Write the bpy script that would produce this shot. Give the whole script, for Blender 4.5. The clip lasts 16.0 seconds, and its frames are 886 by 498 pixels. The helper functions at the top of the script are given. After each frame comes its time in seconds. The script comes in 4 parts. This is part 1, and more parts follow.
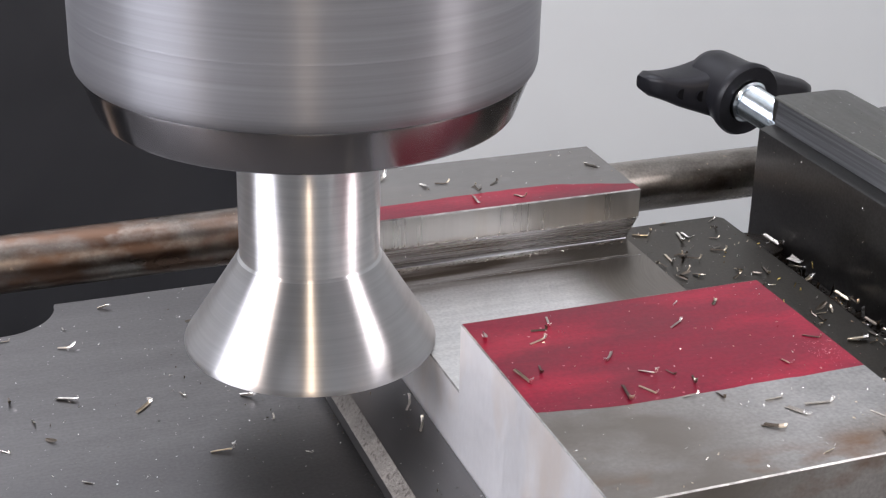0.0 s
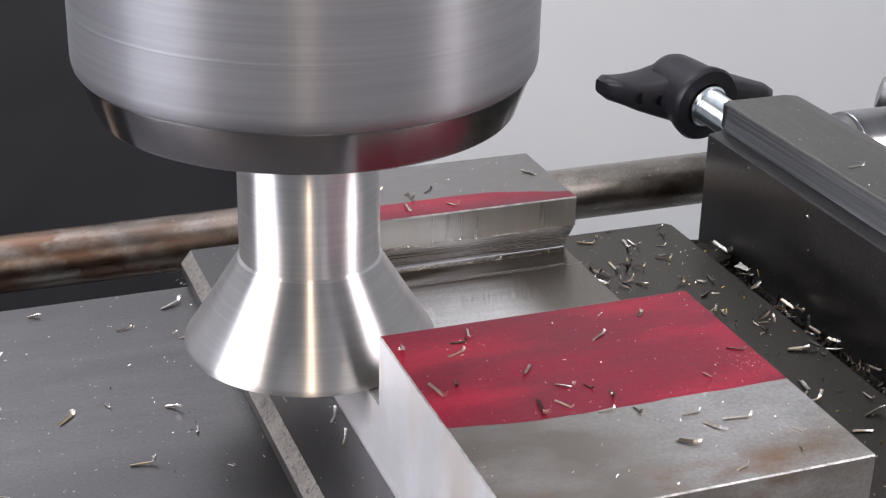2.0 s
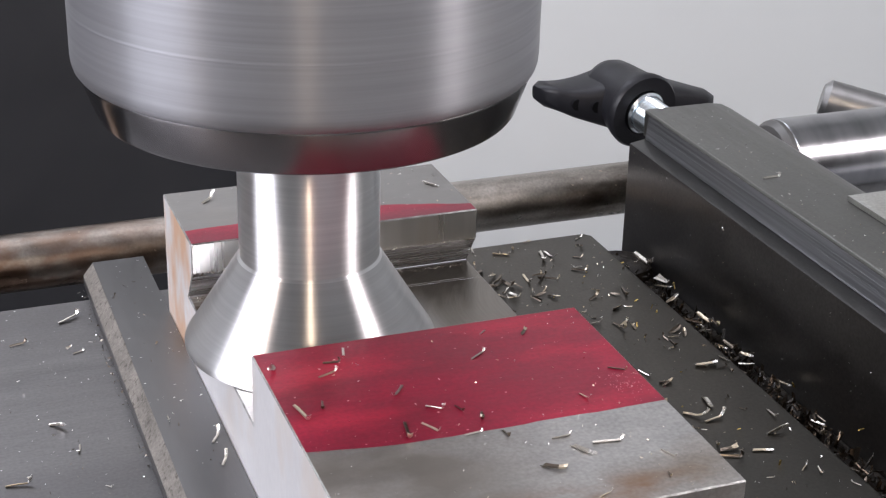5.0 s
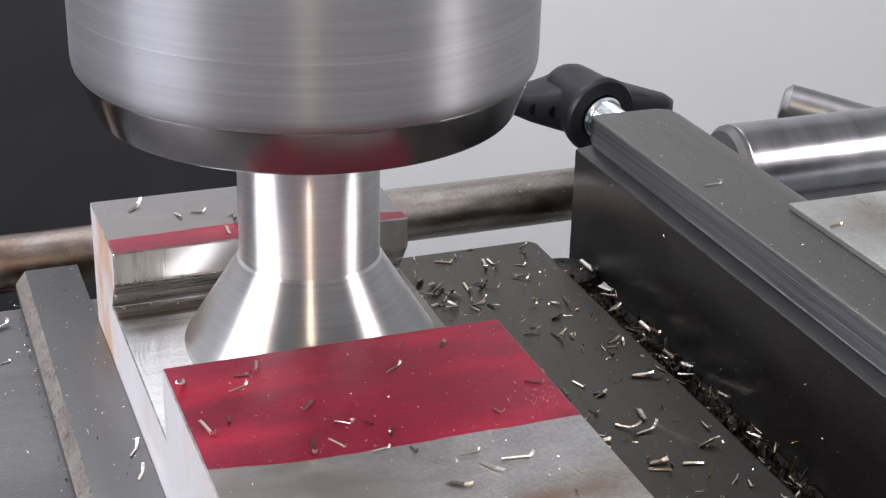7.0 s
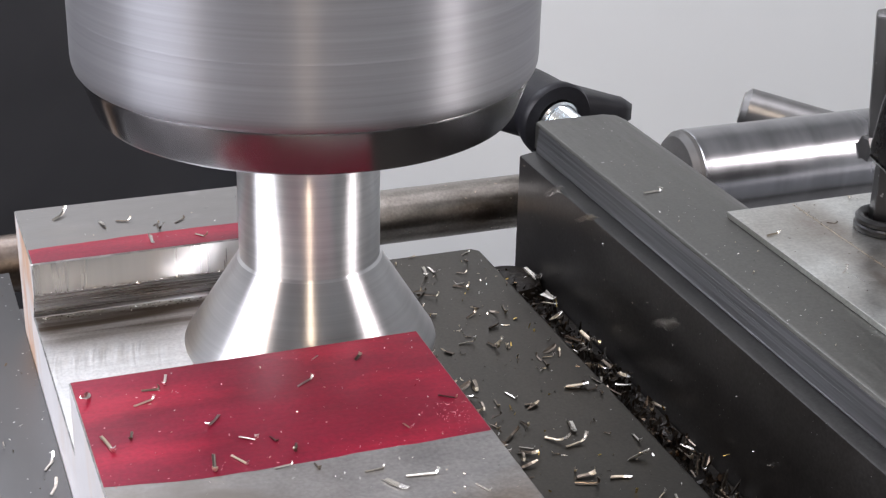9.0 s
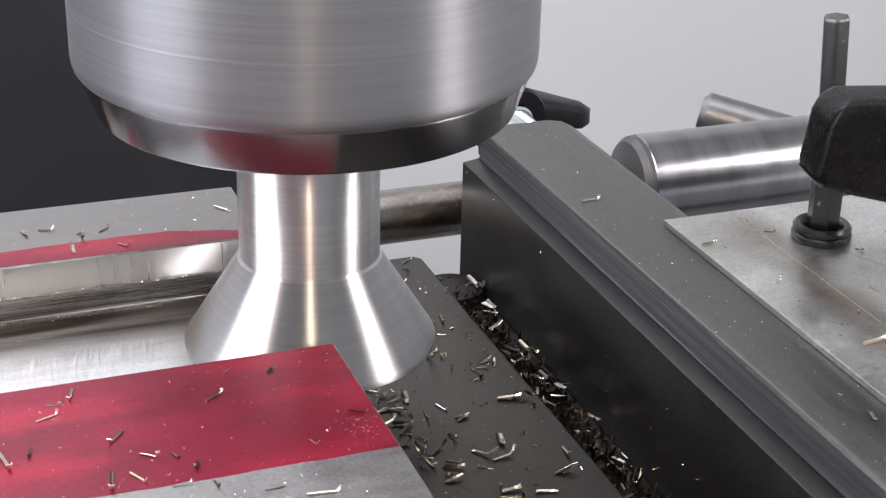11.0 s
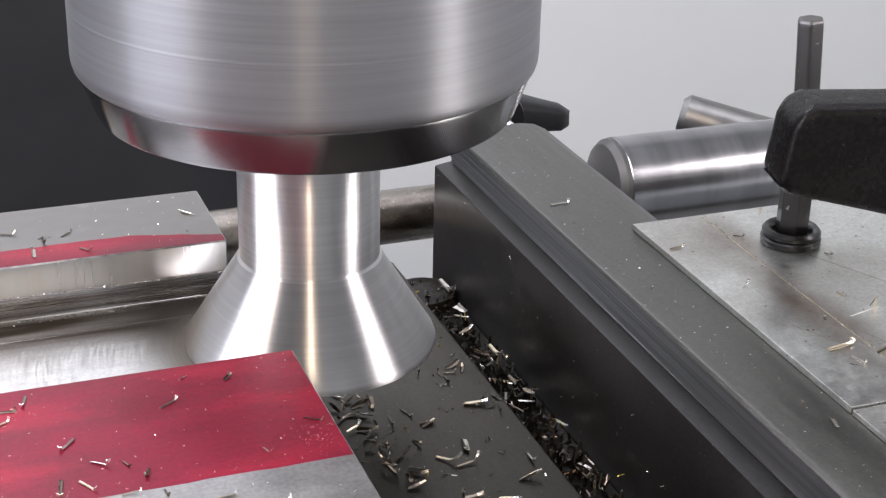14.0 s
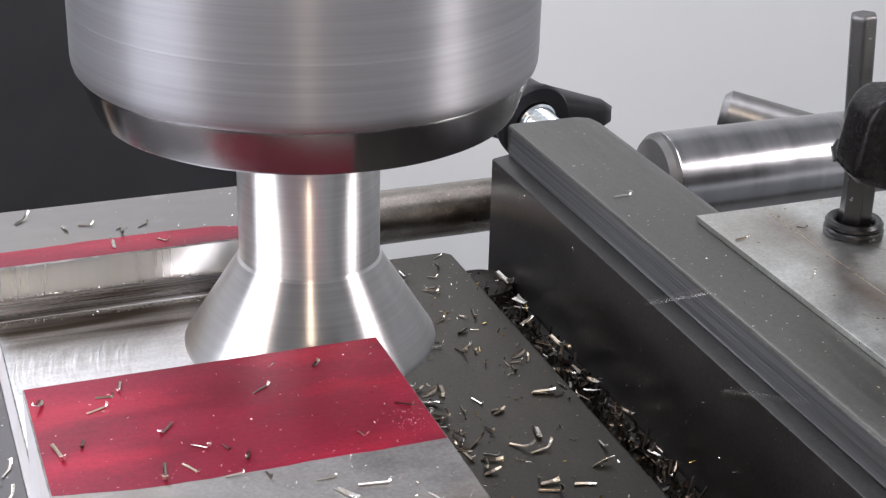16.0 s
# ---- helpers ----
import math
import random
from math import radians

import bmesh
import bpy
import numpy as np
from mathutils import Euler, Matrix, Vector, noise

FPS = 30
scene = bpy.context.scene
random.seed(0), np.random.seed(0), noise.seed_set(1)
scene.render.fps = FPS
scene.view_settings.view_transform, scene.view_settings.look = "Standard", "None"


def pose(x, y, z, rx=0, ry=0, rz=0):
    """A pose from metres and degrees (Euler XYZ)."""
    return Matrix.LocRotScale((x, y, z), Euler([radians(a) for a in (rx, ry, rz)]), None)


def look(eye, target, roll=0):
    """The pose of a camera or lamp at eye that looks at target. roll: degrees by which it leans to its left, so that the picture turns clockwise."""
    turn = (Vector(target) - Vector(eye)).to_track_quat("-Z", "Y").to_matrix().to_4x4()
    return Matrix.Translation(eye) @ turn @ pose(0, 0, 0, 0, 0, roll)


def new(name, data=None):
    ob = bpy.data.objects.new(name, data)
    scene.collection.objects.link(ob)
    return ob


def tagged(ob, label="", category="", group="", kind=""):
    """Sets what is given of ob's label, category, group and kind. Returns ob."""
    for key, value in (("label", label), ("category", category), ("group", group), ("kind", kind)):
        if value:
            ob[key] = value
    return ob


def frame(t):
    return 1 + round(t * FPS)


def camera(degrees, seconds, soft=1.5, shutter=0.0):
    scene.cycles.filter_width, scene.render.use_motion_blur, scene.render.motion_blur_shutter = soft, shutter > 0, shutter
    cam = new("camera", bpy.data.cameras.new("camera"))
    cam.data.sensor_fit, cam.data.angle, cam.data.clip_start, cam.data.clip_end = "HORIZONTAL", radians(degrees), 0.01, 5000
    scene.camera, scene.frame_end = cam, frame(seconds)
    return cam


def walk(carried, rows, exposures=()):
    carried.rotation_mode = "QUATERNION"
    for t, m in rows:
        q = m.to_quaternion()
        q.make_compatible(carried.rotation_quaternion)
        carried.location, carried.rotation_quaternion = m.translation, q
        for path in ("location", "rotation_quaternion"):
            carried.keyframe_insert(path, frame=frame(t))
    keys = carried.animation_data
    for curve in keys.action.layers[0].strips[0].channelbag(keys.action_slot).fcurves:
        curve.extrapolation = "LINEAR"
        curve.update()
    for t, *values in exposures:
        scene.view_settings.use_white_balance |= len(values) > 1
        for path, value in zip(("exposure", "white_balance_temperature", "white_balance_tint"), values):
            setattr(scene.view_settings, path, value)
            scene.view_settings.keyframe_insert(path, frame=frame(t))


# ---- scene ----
cam = camera(31.4, 16.0, soft=1.25, shutter=0.4)

# All lengths below are millimetres, turned to metres by MM. The origin lies on the spindle's axis, at the height of the vise bed.
MM = 0.001


def aim(yaw, pitch):
    y, p = radians(yaw), radians(pitch)
    return Vector((-math.sin(y) * math.cos(p), math.cos(y) * math.cos(p), math.sin(p)))


EYE = Vector((-42.8, -152.0, 93.2)) * MM
VIEW = look(EYE, EYE + aim(-21.03, -24.23), 1.41)
walk(cam, [(0, VIEW), (16.0, VIEW)], [(0, -0.11, 6300, 18), (16.0, -0.02, 6300, 18)])

# ---- light ----
world = bpy.data.worlds.new("world")
scene.world = world
world.use_nodes = True
world.node_tree.nodes["Background"].inputs[0].default_value = (0.75, 0.82, 0.95, 1)
world.node_tree.nodes["Background"].inputs[1].default_value = 0.05


def area_lamp(name, at, target, size, size_y, watts, colour):
    data = bpy.data.lights.new(name, "AREA")
    data.shape, data.size, data.size_y, data.energy, data.color = "RECTANGLE", size, size_y, watts, colour
    ob = new(name, data)
    ob.matrix_world = look(at, target)
    return ob


area_lamp("window_light", (-0.75, -0.02, 0.36), (0, 0, 0.02), 0.50, 0.5, 10.2, (0.93, 0.96, 1.0))
area_lamp("bench_lamp", (0.52, -0.34, 0.34), (0, 0, 0.02), 0.15, 0.24, 3.1, (1.0, 0.95, 0.91))
area_lamp("warm_lamp", (-0.175, -0.62, 0.34), (0, 0, 0.02), 0.025, 0.12, 1.15, (1.0, 0.80, 0.56))
# Overhead fill, added to wash the back wall; no fixture is known here.
area_lamp("overhead_fill", (0.05, 0.33, 1.15), (0.05, 0.33, 0), 0.8, 0.4, 3.0, (0.97, 0.98, 1.0))
area_lamp("back_window_light", (-0.20, 0.60, 0.80), (0, 0, 0), 0.40, 0.38, 5.2, (0.88, 0.94, 1.0))
area_lamp("warm_lamp", (-0.56, -0.16, 0.50), (0, 0, 0.04), 0.05, 0.12, 1.0, (1.0, 0.78, 0.55))
# Second overhead fill, added to lift the level surfaces.
area_lamp("overhead_fill", (-0.05, -0.25, 1.3), (-0.05, -0.25, 0), 0.9, 0.4, 6.2, (0.97, 0.98, 1.0))


# ---- materials ----
def material(name, colour, rough=0.5, metal=0.0, vary=0.25, scale=400, stretch=(1, 1, 1), bump=0.0, bump_scale=2500, stain=None, stain_scale=90,
             stain_at=0.6, stain_soft=0.12, fine=0.0, rough_vary=0.04, specks=None, speck_scale=900, speck_at=0.7):
    """A surface with fine grain, broad blotches and relief; sizes in cycles a metre."""
    m = bpy.data.materials.new(name)
    m.use_nodes = True
    nt = m.node_tree
    n, link = nt.nodes, nt.links.new
    b = n["Principled BSDF"]
    b.inputs["Metallic"].default_value = metal
    geo = n.new("ShaderNodeTexCoord")
    mapping = n.new("ShaderNodeMapping")
    mapping.inputs["Scale"].default_value = stretch
    link(geo.outputs["Object"], mapping.inputs[0])

    def noise_at(s, detail=4.0, source=mapping):
        t = n.new("ShaderNodeTexNoise")
        t.inputs["Scale"].default_value, t.inputs["Detail"].default_value = s, detail
        link(source.outputs[0], t.inputs["Vector"])
        return t

    def ramp(source, lo, hi, a, c):
        r = n.new("ShaderNodeMapRange")
        r.inputs[1].default_value, r.inputs[2].default_value, r.inputs[3].default_value, r.inputs[4].default_value = lo, hi, a, c
        link(source, r.inputs[0])
        return r.outputs[0]

    def mix(fac, a, c):
        x = n.new("ShaderNodeMix")
        x.data_type = "RGBA"
        link(fac, x.inputs[0])
        for sock, v in ((x.inputs[6], a), (x.inputs[7], c)):
            if isinstance(v, tuple):
                sock.default_value = (*v, 1)
            else:
                link(v, sock)
        return x.outputs[2]

    grain = noise_at(scale)
    broad = noise_at(scale * 0.13, 3.0)
    lo, hi = tuple(c * (1 - vary) for c in colour), tuple(min(1, c * (1 + vary)) for c in colour)
    add = n.new("ShaderNodeMath")
    add.operation = "ADD"
    link(grain.outputs[0], add.inputs[0])
    link(broad.outputs[0], add.inputs[1])
    base = mix(ramp(add.outputs[0], 0.7, 1.3, 0, 1), lo, hi)
    if stain:
        base = mix(ramp(noise_at(stain_scale, 6.0).outputs[0], stain_at, stain_at + stain_soft, 0, 1), base, stain)
    if fine:
        scaled = n.new("ShaderNodeVectorMath")
        scaled.operation = "SCALE"
        link(base, scaled.inputs[0])
        link(ramp(noise_at(2400, 5.0, geo_map(n, link, geo)).outputs[0], 0.3, 0.7, 1 - fine, 1 + fine), scaled.inputs[3])
        base = scaled.outputs[0]
    if specks:
        base = mix(ramp(noise_at(speck_scale, 2.0, geo_map(n, link, geo)).outputs[0], speck_at, speck_at + 0.03, 0, 1), base, specks)
    link(base, b.inputs["Base Color"])
    link(ramp(add.outputs[0], 0.6, 1.4, max(0.02, rough - rough_vary), min(1, rough + rough_vary)), b.inputs["Roughness"])
    if bump:
        bn = n.new("ShaderNodeBump")
        bn.inputs["Strength"].default_value = bump
        bn.inputs["Distance"].default_value = 0.00015
        link(noise_at(bump_scale).outputs[0], bn.inputs["Height"])
        link(bn.outputs[0], b.inputs["Normal"])
    return m


def dull(m, level):
    m.node_tree.nodes["Principled BSDF"].inputs["Specular IOR Level"].default_value = level
    return m


def drawn_out(m, way, amount):
    """Gloss drawn out along one way, across the grain of brushing."""
    n, link = m.node_tree.nodes, m.node_tree.links.new
    v = n.new("ShaderNodeCombineXYZ")
    for sock, c in zip(v.inputs, way):
        sock.default_value = c
    b = n["Principled BSDF"]
    b.inputs["Anisotropic"].default_value = amount
    link(v.outputs[0], b.inputs["Tangent"])


def geo_map(n, link, geo):
    mp = n.new("ShaderNodeMapping")
    link(geo.outputs["Object"], mp.inputs[0])
    return mp


def turned_steel(name, colour, rough, aniso, ring_scale, ring, dist=0.00003, broad=0.0, broad_rough=0.6):
    """Steel turned on a lathe: rings round the axis, gloss drawn out along it."""
    m = bpy.data.materials.new(name)
    m.use_nodes = True
    n, link = m.node_tree.nodes, m.node_tree.links.new
    b = n["Principled BSDF"]
    b.inputs["Metallic"].default_value = 1.0
    b.inputs["Roughness"].default_value = rough
    b.inputs["Anisotropic"].default_value = aniso
    b.inputs["Anisotropic Rotation"].default_value = 0.25
    tan = n.new("ShaderNodeTangent")
    tan.direction_type, tan.axis = "RADIAL", "Z"
    link(tan.outputs[0], b.inputs["Tangent"])
    co = n.new("ShaderNodeTexCoord")
    mp = n.new("ShaderNodeMapping")
    mp.inputs["Scale"].default_value = (0.02, 0.02, 1)
    link(co.outputs["Object"], mp.inputs[0])
    t = n.new("ShaderNodeTexNoise")
    t.inputs["Scale"].default_value, t.inputs["Detail"].default_value, t.inputs["Roughness"].default_value = ring_scale, 6.0, 0.65
    link(mp.outputs[0], t.inputs["Vector"])
    r = n.new("ShaderNodeMapRange")
    r.inputs[1].default_value, r.inputs[2].default_value, r.inputs[3].default_value, r.inputs[4].default_value = 0.3, 0.7, 1 - ring, 1 + ring
    link(t.outputs[0], r.inputs[0])
    x = n.new("ShaderNodeVectorMath")
    x.operation = "SCALE"
    x.inputs[0].default_value = colour
    link(r.outputs[0], x.inputs[3])
    link(x.outputs[0], b.inputs["Base Color"])
    bn = n.new("ShaderNodeBump")
    bn.inputs["Strength"].default_value, bn.inputs["Distance"].default_value = 0.35, dist
    link(t.outputs[0], bn.inputs["Height"])
    link(bn.outputs[0], b.inputs["Normal"])
    if broad:
        # a share of the surface scatters evenly, between the drawn-out streaks
        wide = n.new("ShaderNodeBsdfPrincipled")
        wide.inputs["Metallic"].default_value, wide.inputs["Roughness"].default_value = 1.0, broad_rough
        link(x.outputs[0], wide.inputs["Base Color"])
        both = n.new("ShaderNodeMixShader")
        both.inputs[0].default_value = broad
        link(b.outputs[0], both.inputs[1])
        link(wide.outputs[0], both.inputs[2])
        link(both.outputs[0], n["Material Output"].inputs[0])
    return m


def band_tone(m, axis, centre, half, soft, colour, scale, stretch, lo, hi):
    """Streaky colour, for stains and painted shade, that keeps to a band of the object's own x (0), y (1) or z (2)."""
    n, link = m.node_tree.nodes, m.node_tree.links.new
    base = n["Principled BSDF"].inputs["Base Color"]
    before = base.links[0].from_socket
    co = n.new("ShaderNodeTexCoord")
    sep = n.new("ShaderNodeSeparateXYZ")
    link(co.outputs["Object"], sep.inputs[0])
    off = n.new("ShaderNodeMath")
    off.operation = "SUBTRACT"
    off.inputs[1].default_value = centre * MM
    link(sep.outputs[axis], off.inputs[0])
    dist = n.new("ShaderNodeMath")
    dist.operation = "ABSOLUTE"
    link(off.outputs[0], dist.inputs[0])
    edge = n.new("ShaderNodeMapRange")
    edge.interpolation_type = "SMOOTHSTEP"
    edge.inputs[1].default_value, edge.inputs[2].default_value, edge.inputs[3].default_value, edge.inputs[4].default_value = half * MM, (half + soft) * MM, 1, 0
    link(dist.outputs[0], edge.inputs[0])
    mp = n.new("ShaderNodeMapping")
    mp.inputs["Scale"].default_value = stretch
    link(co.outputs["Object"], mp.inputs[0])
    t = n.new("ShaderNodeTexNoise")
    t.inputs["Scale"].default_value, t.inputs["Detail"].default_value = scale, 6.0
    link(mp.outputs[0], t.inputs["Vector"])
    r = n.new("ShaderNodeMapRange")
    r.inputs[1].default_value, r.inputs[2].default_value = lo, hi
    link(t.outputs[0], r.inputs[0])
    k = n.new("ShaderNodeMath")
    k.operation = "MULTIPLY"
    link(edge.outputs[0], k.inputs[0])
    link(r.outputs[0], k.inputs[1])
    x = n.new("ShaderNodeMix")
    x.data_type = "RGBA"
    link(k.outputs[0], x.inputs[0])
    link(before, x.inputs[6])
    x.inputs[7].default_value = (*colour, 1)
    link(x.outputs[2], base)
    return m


def milled_floor(name):
    """Steel under an end mill: arcs left by the passing cutter."""
    m = material(name, (0.76, 0.755, 0.745), 0.36, 1.0, 0.10, 900, (0.12, 1, 1), fine=0.10)
    # Darker brown streaks along the undercut side, then a darker right end.
    band_tone(m, 1, 11.5, 2.6, 3.5, (0.17, 0.135, 0.105), 420, (0.06, 1, 1), 0.36, 0.62)
    band_tone(m, 0, 46.0, 7.0, 8.0, (0.19, 0.172, 0.15), 160, (1, 1, 1), 0.1, 0.35)
    n, link = m.node_tree.nodes, m.node_tree.links.new
    co = n.new("ShaderNodeTexCoord")
    sep = n.new("ShaderNodeSeparateXYZ")
    link(co.outputs["Object"], sep.inputs[0])

    def calc(op, a, c=None):
        k = n.new("ShaderNodeMath")
        k.operation = op
        for s, v in zip(k.inputs, (a, c)):
            if v is None:
                continue
            if isinstance(v, (int, float)):
                s.default_value = v
            else:
                link(v, s)
        return k.outputs[0]

    y2 = calc("MULTIPLY", sep.outputs[1], sep.outputs[1])
    arc = calc("ADD", sep.outputs[0], calc("SQRT", calc("MAXIMUM", calc("SUBTRACT", 0.0142 ** 2, y2), 1e-7)))
    com = n.new("ShaderNodeCombineXYZ")
    link(arc, com.inputs[0])
    link(calc("MULTIPLY", sep.outputs[1], 0.05), com.inputs[1])
    t = n.new("ShaderNodeTexNoise")
    t.inputs["Scale"].default_value, t.inputs["Detail"].default_value = 3800, 3
    link(com.outputs[0], t.inputs["Vector"])
    bn = n.new("ShaderNodeBump")
    bn.inputs["Strength"].default_value, bn.inputs["Distance"].default_value = 0.5, 0.00003
    link(t.outputs[0], bn.inputs["Height"])
    link(bn.outputs[0], n["Principled BSDF"].inputs["Normal"])
    gloss = n.new("ShaderNodeMapRange")
    gloss.inputs[1].default_value, gloss.inputs[2].default_value, gloss.inputs[3].default_value, gloss.inputs[4].default_value = 0.35, 0.65, 0.30, 0.44
    link(t.outputs[0], gloss.inputs[0])
    link(gloss.outputs[0], n["Principled BSDF"].inputs["Roughness"])
    return m


GROUND_STEEL = material("ground_steel", (0.132, 0.127, 0.125), 0.44, 1.0, 0.12, 3000, (0.12, 1, 1), 0.10, 3500, stain=(0.098, 0.094, 0.094), stain_scale=45,
                        stain_at=0.46, stain_soft=0.22, fine=0.10, specks=(0.8, 0.8, 0.78), speck_scale=1700, speck_at=0.735)
# Right half of one bed: its weaker window reflection is put into the colour.
BED_SHADED = material("shaded_oiled_bed", (0.082, 0.075, 0.065), 0.40, 1.0, 0.08, 2600, (1, 0.3, 1), 0.06, 3500, stain=(0.066, 0.063, 0.056), stain_scale=45,
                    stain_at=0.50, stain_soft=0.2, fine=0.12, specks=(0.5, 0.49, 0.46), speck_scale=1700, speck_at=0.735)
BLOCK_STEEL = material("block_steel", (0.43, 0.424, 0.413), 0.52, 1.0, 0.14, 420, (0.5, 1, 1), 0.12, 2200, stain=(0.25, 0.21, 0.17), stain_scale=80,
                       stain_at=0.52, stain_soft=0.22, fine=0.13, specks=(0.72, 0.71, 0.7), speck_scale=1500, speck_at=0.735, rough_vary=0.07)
band_tone(BLOCK_STEEL, 0, 11.0, 9.0, 16.0, (0.25, 0.23, 0.205), 130, (0.6, 1, 1), 0.15, 0.55)
# Far shoulder: its dimmer reflection is put into the colour as darker steel.
band_tone(BLOCK_STEEL, 1, 20.0, 8.0, 1.0, (0.225, 0.216, 0.203), 90, (1, 1, 1), 0.0, 0.4)
band_tone(BLOCK_STEEL, 1, -52.5, 2.0, 3.5, (0.26, 0.15, 0.085), 200, (0.6, 1, 1), 0.48, 0.72)
EDGE_STEEL = material("worn_edge", (0.42, 0.415, 0.40), 0.42, 1.0, 0.5, 900, (1, 1, 1), 0.3, 2500)
# Left end face: window light put into a paler copy of the block's steel.
LIT_END_STEEL = material("lit_end_steel", (0.86, 0.86, 0.87), 0.56, 1.0, 0.03, 1500, (1, 1, 0.5), 0.05, 2500, stain=(0.82, 0.71, 0.61), stain_scale=70, stain_at=0.56, stain_soft=0.25)
band_tone(LIT_END_STEEL, 1, 21.0, 7.0, 5.0, (0.80, 0.56, 0.40), 160, (1, 1, 0.6), 0.40, 0.62)
FACE_STEEL = material("milled_face", (0.62, 0.61, 0.585), 0.30, 1.0, 0.05, 500, (2.2, 1, 0.08), 0.05, 900, stain=(0.55, 0.49, 0.40), stain_scale=60, stain_at=0.56, stain_soft=0.25, rough_vary=0.08)
UNDERCUT = material("undercut_steel", (0.60, 0.61, 0.63), 0.25, 1.0, 0.25, 1300, (0.02, 1, 1), 0.22, 1500, stain=(0.30, 0.29, 0.29), stain_scale=900, stain_at=0.5, stain_soft=0.14, rough_vary=0.1)
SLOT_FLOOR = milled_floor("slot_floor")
STRIP_STEEL = material("strip_steel", (0.132, 0.13, 0.129), 0.44, 1.0, 0.05, 1500, (1, 0.2, 1), 0.06, 3000, specks=(0.7, 0.7, 0.68), speck_scale=1700, speck_at=0.73)
GRAINY = material("grainy_edge", (0.22, 0.205, 0.185), 0.62, 1.0, 0.3, 2600, (1, 1, 1), 0.9, 2600, stain=(0.10, 0.09, 0.08), stain_scale=1500, stain_at=0.56)
DARK_STEEL = material("dark_steel", (0.115, 0.11, 0.106), 0.34, 0.9, 0.14, 900, (1, 0.3, 0.4), 0.06, 2500, stain=(0.065, 0.061, 0.058), stain_scale=40, stain_at=0.48, stain_soft=0.2,
                      fine=0.15, specks=(0.5, 0.5, 0.48), speck_scale=1900, speck_at=0.745, rough_vary=0.06)
JAW_TOP = material("jaw_top_steel", (0.132, 0.131, 0.120), 0.44, 1.0, 0.10, 1500, (1, 0.15, 1), 0.08, 2500, stain=(0.115, 0.114, 0.105), stain_scale=55, stain_at=0.44, stain_soft=0.24, fine=0.10,
                   specks=(0.65, 0.65, 0.62), speck_scale=1800, speck_at=0.74, rough_vary=0.07)
# Jaw face's ledge: the same dark steel, coloured darker to cut its reflection.
LEDGE_DIMMED = material("ledge_dimmed", (0.048, 0.047, 0.045), 0.40, 1.0, 0.15, 1500, (1, 0.15, 1), 0.08, 2500, fine=0.12)
BRUSHED = material("brushed_step", (0.215, 0.215, 0.222), 0.42, 1.0, 0.4, 2600, (1, 0.012, 1), 0.25, 2600)
drawn_out(BRUSHED, (0, 0, 1), 0.9)
BRIGHT_PLATE = material("bright_plate", (0.62, 0.625, 0.595), 0.38, 1.0, 0.10, 900, (0.7, 1, 1), 0.08, 2500, stain=(0.30, 0.275, 0.24), stain_scale=38, stain_at=0.48, stain_soft=0.2,
                        fine=0.12, specks=(0.16, 0.135, 0.115), speck_scale=1000, speck_at=0.715, rough_vary=0.09)
band_tone(BRIGHT_PLATE, 0, 8.6, 0.8, 4.5, (0.21, 0.165, 0.13), 75, (1, 0.7, 1), 0.36, 0.60)
DYE = material("red_dye", (0.175, 0.004, 0.021), 0.42, 0.3, 0.30, 230, (0.35, 1, 1), 0.10, 1800, stain=(0.33, 0.010, 0.034), stain_scale=150, stain_at=0.49, stain_soft=0.2, fine=0.14,
               specks=(0.62, 0.36, 0.36), speck_scale=1500, speck_at=0.735, rough_vary=0.12)
NUT_STEEL = turned_steel("nut_steel", (0.305, 0.306, 0.320), 0.40, 0.97, 1800, 0.13, 0.000006, 0.74, 0.54)
BEVEL_STEEL = turned_steel("bevel_steel", (0.225, 0.22, 0.225), 0.22, 0.85, 900, 0.04, 0.00001)
SHANK_STEEL = turned_steel("shank_steel", (0.70, 0.69, 0.685), 0.36, 1.0, 2600, 0.09, 0.00001)
CONE_STEEL = turned_steel("cone_steel", (0.54, 0.53, 0.525), 0.38, 1.0, 2600, 0.09, 0.00001)
RUSTY = material("rusty_steel", (0.27, 0.248, 0.22), 0.33, 1.0, 0.25, 420, (0.5, 1, 1), 0.22, 700, stain=(0.08, 0.06, 0.046), stain_scale=110, stain_at=0.50, stain_soft=0.2,
                 fine=0.15, specks=(0.42, 0.35, 0.28), speck_scale=900, speck_at=0.70, rough_vary=0.12)
band_tone(RUSTY, 0, -110.0, 95.0, 60.0, (0.145, 0.088, 0.060), 260, (0.6, 1, 1), 0.36, 0.6)
band_tone(RUSTY, 0, -110.0, 95.0, 60.0, (0.26, 0.215, 0.18), 420, (0.7, 1, 1), 0.58, 0.72)
WORN_ROD = material("worn_rod", (0.28, 0.275, 0.27), 0.40, 1.0, 0.15, 300, (1, 1, 1), 0.12, 1500, stain=(0.20, 0.15, 0.11), stain_scale=40, stain_at=0.58)
BAR_STEEL = material("polished_bar", (0.31, 0.308, 0.315), 0.25, 1.0, 0.25, 420, (0.9, 0.1, 0.1), 0.05, 1200, rough_vary=0.06)
ZINC = material("zinc", (0.72, 0.77, 0.80), 0.20, 1.0, 0.08, 600)
HEX_STEEL = material("hex_steel", (0.14, 0.137, 0.134), 0.42, 0.9, 0.25, 400, (1, 1, 0.2), 0.15, 2000, specks=(0.5, 0.5, 0.48), speck_scale=700, speck_at=0.7)
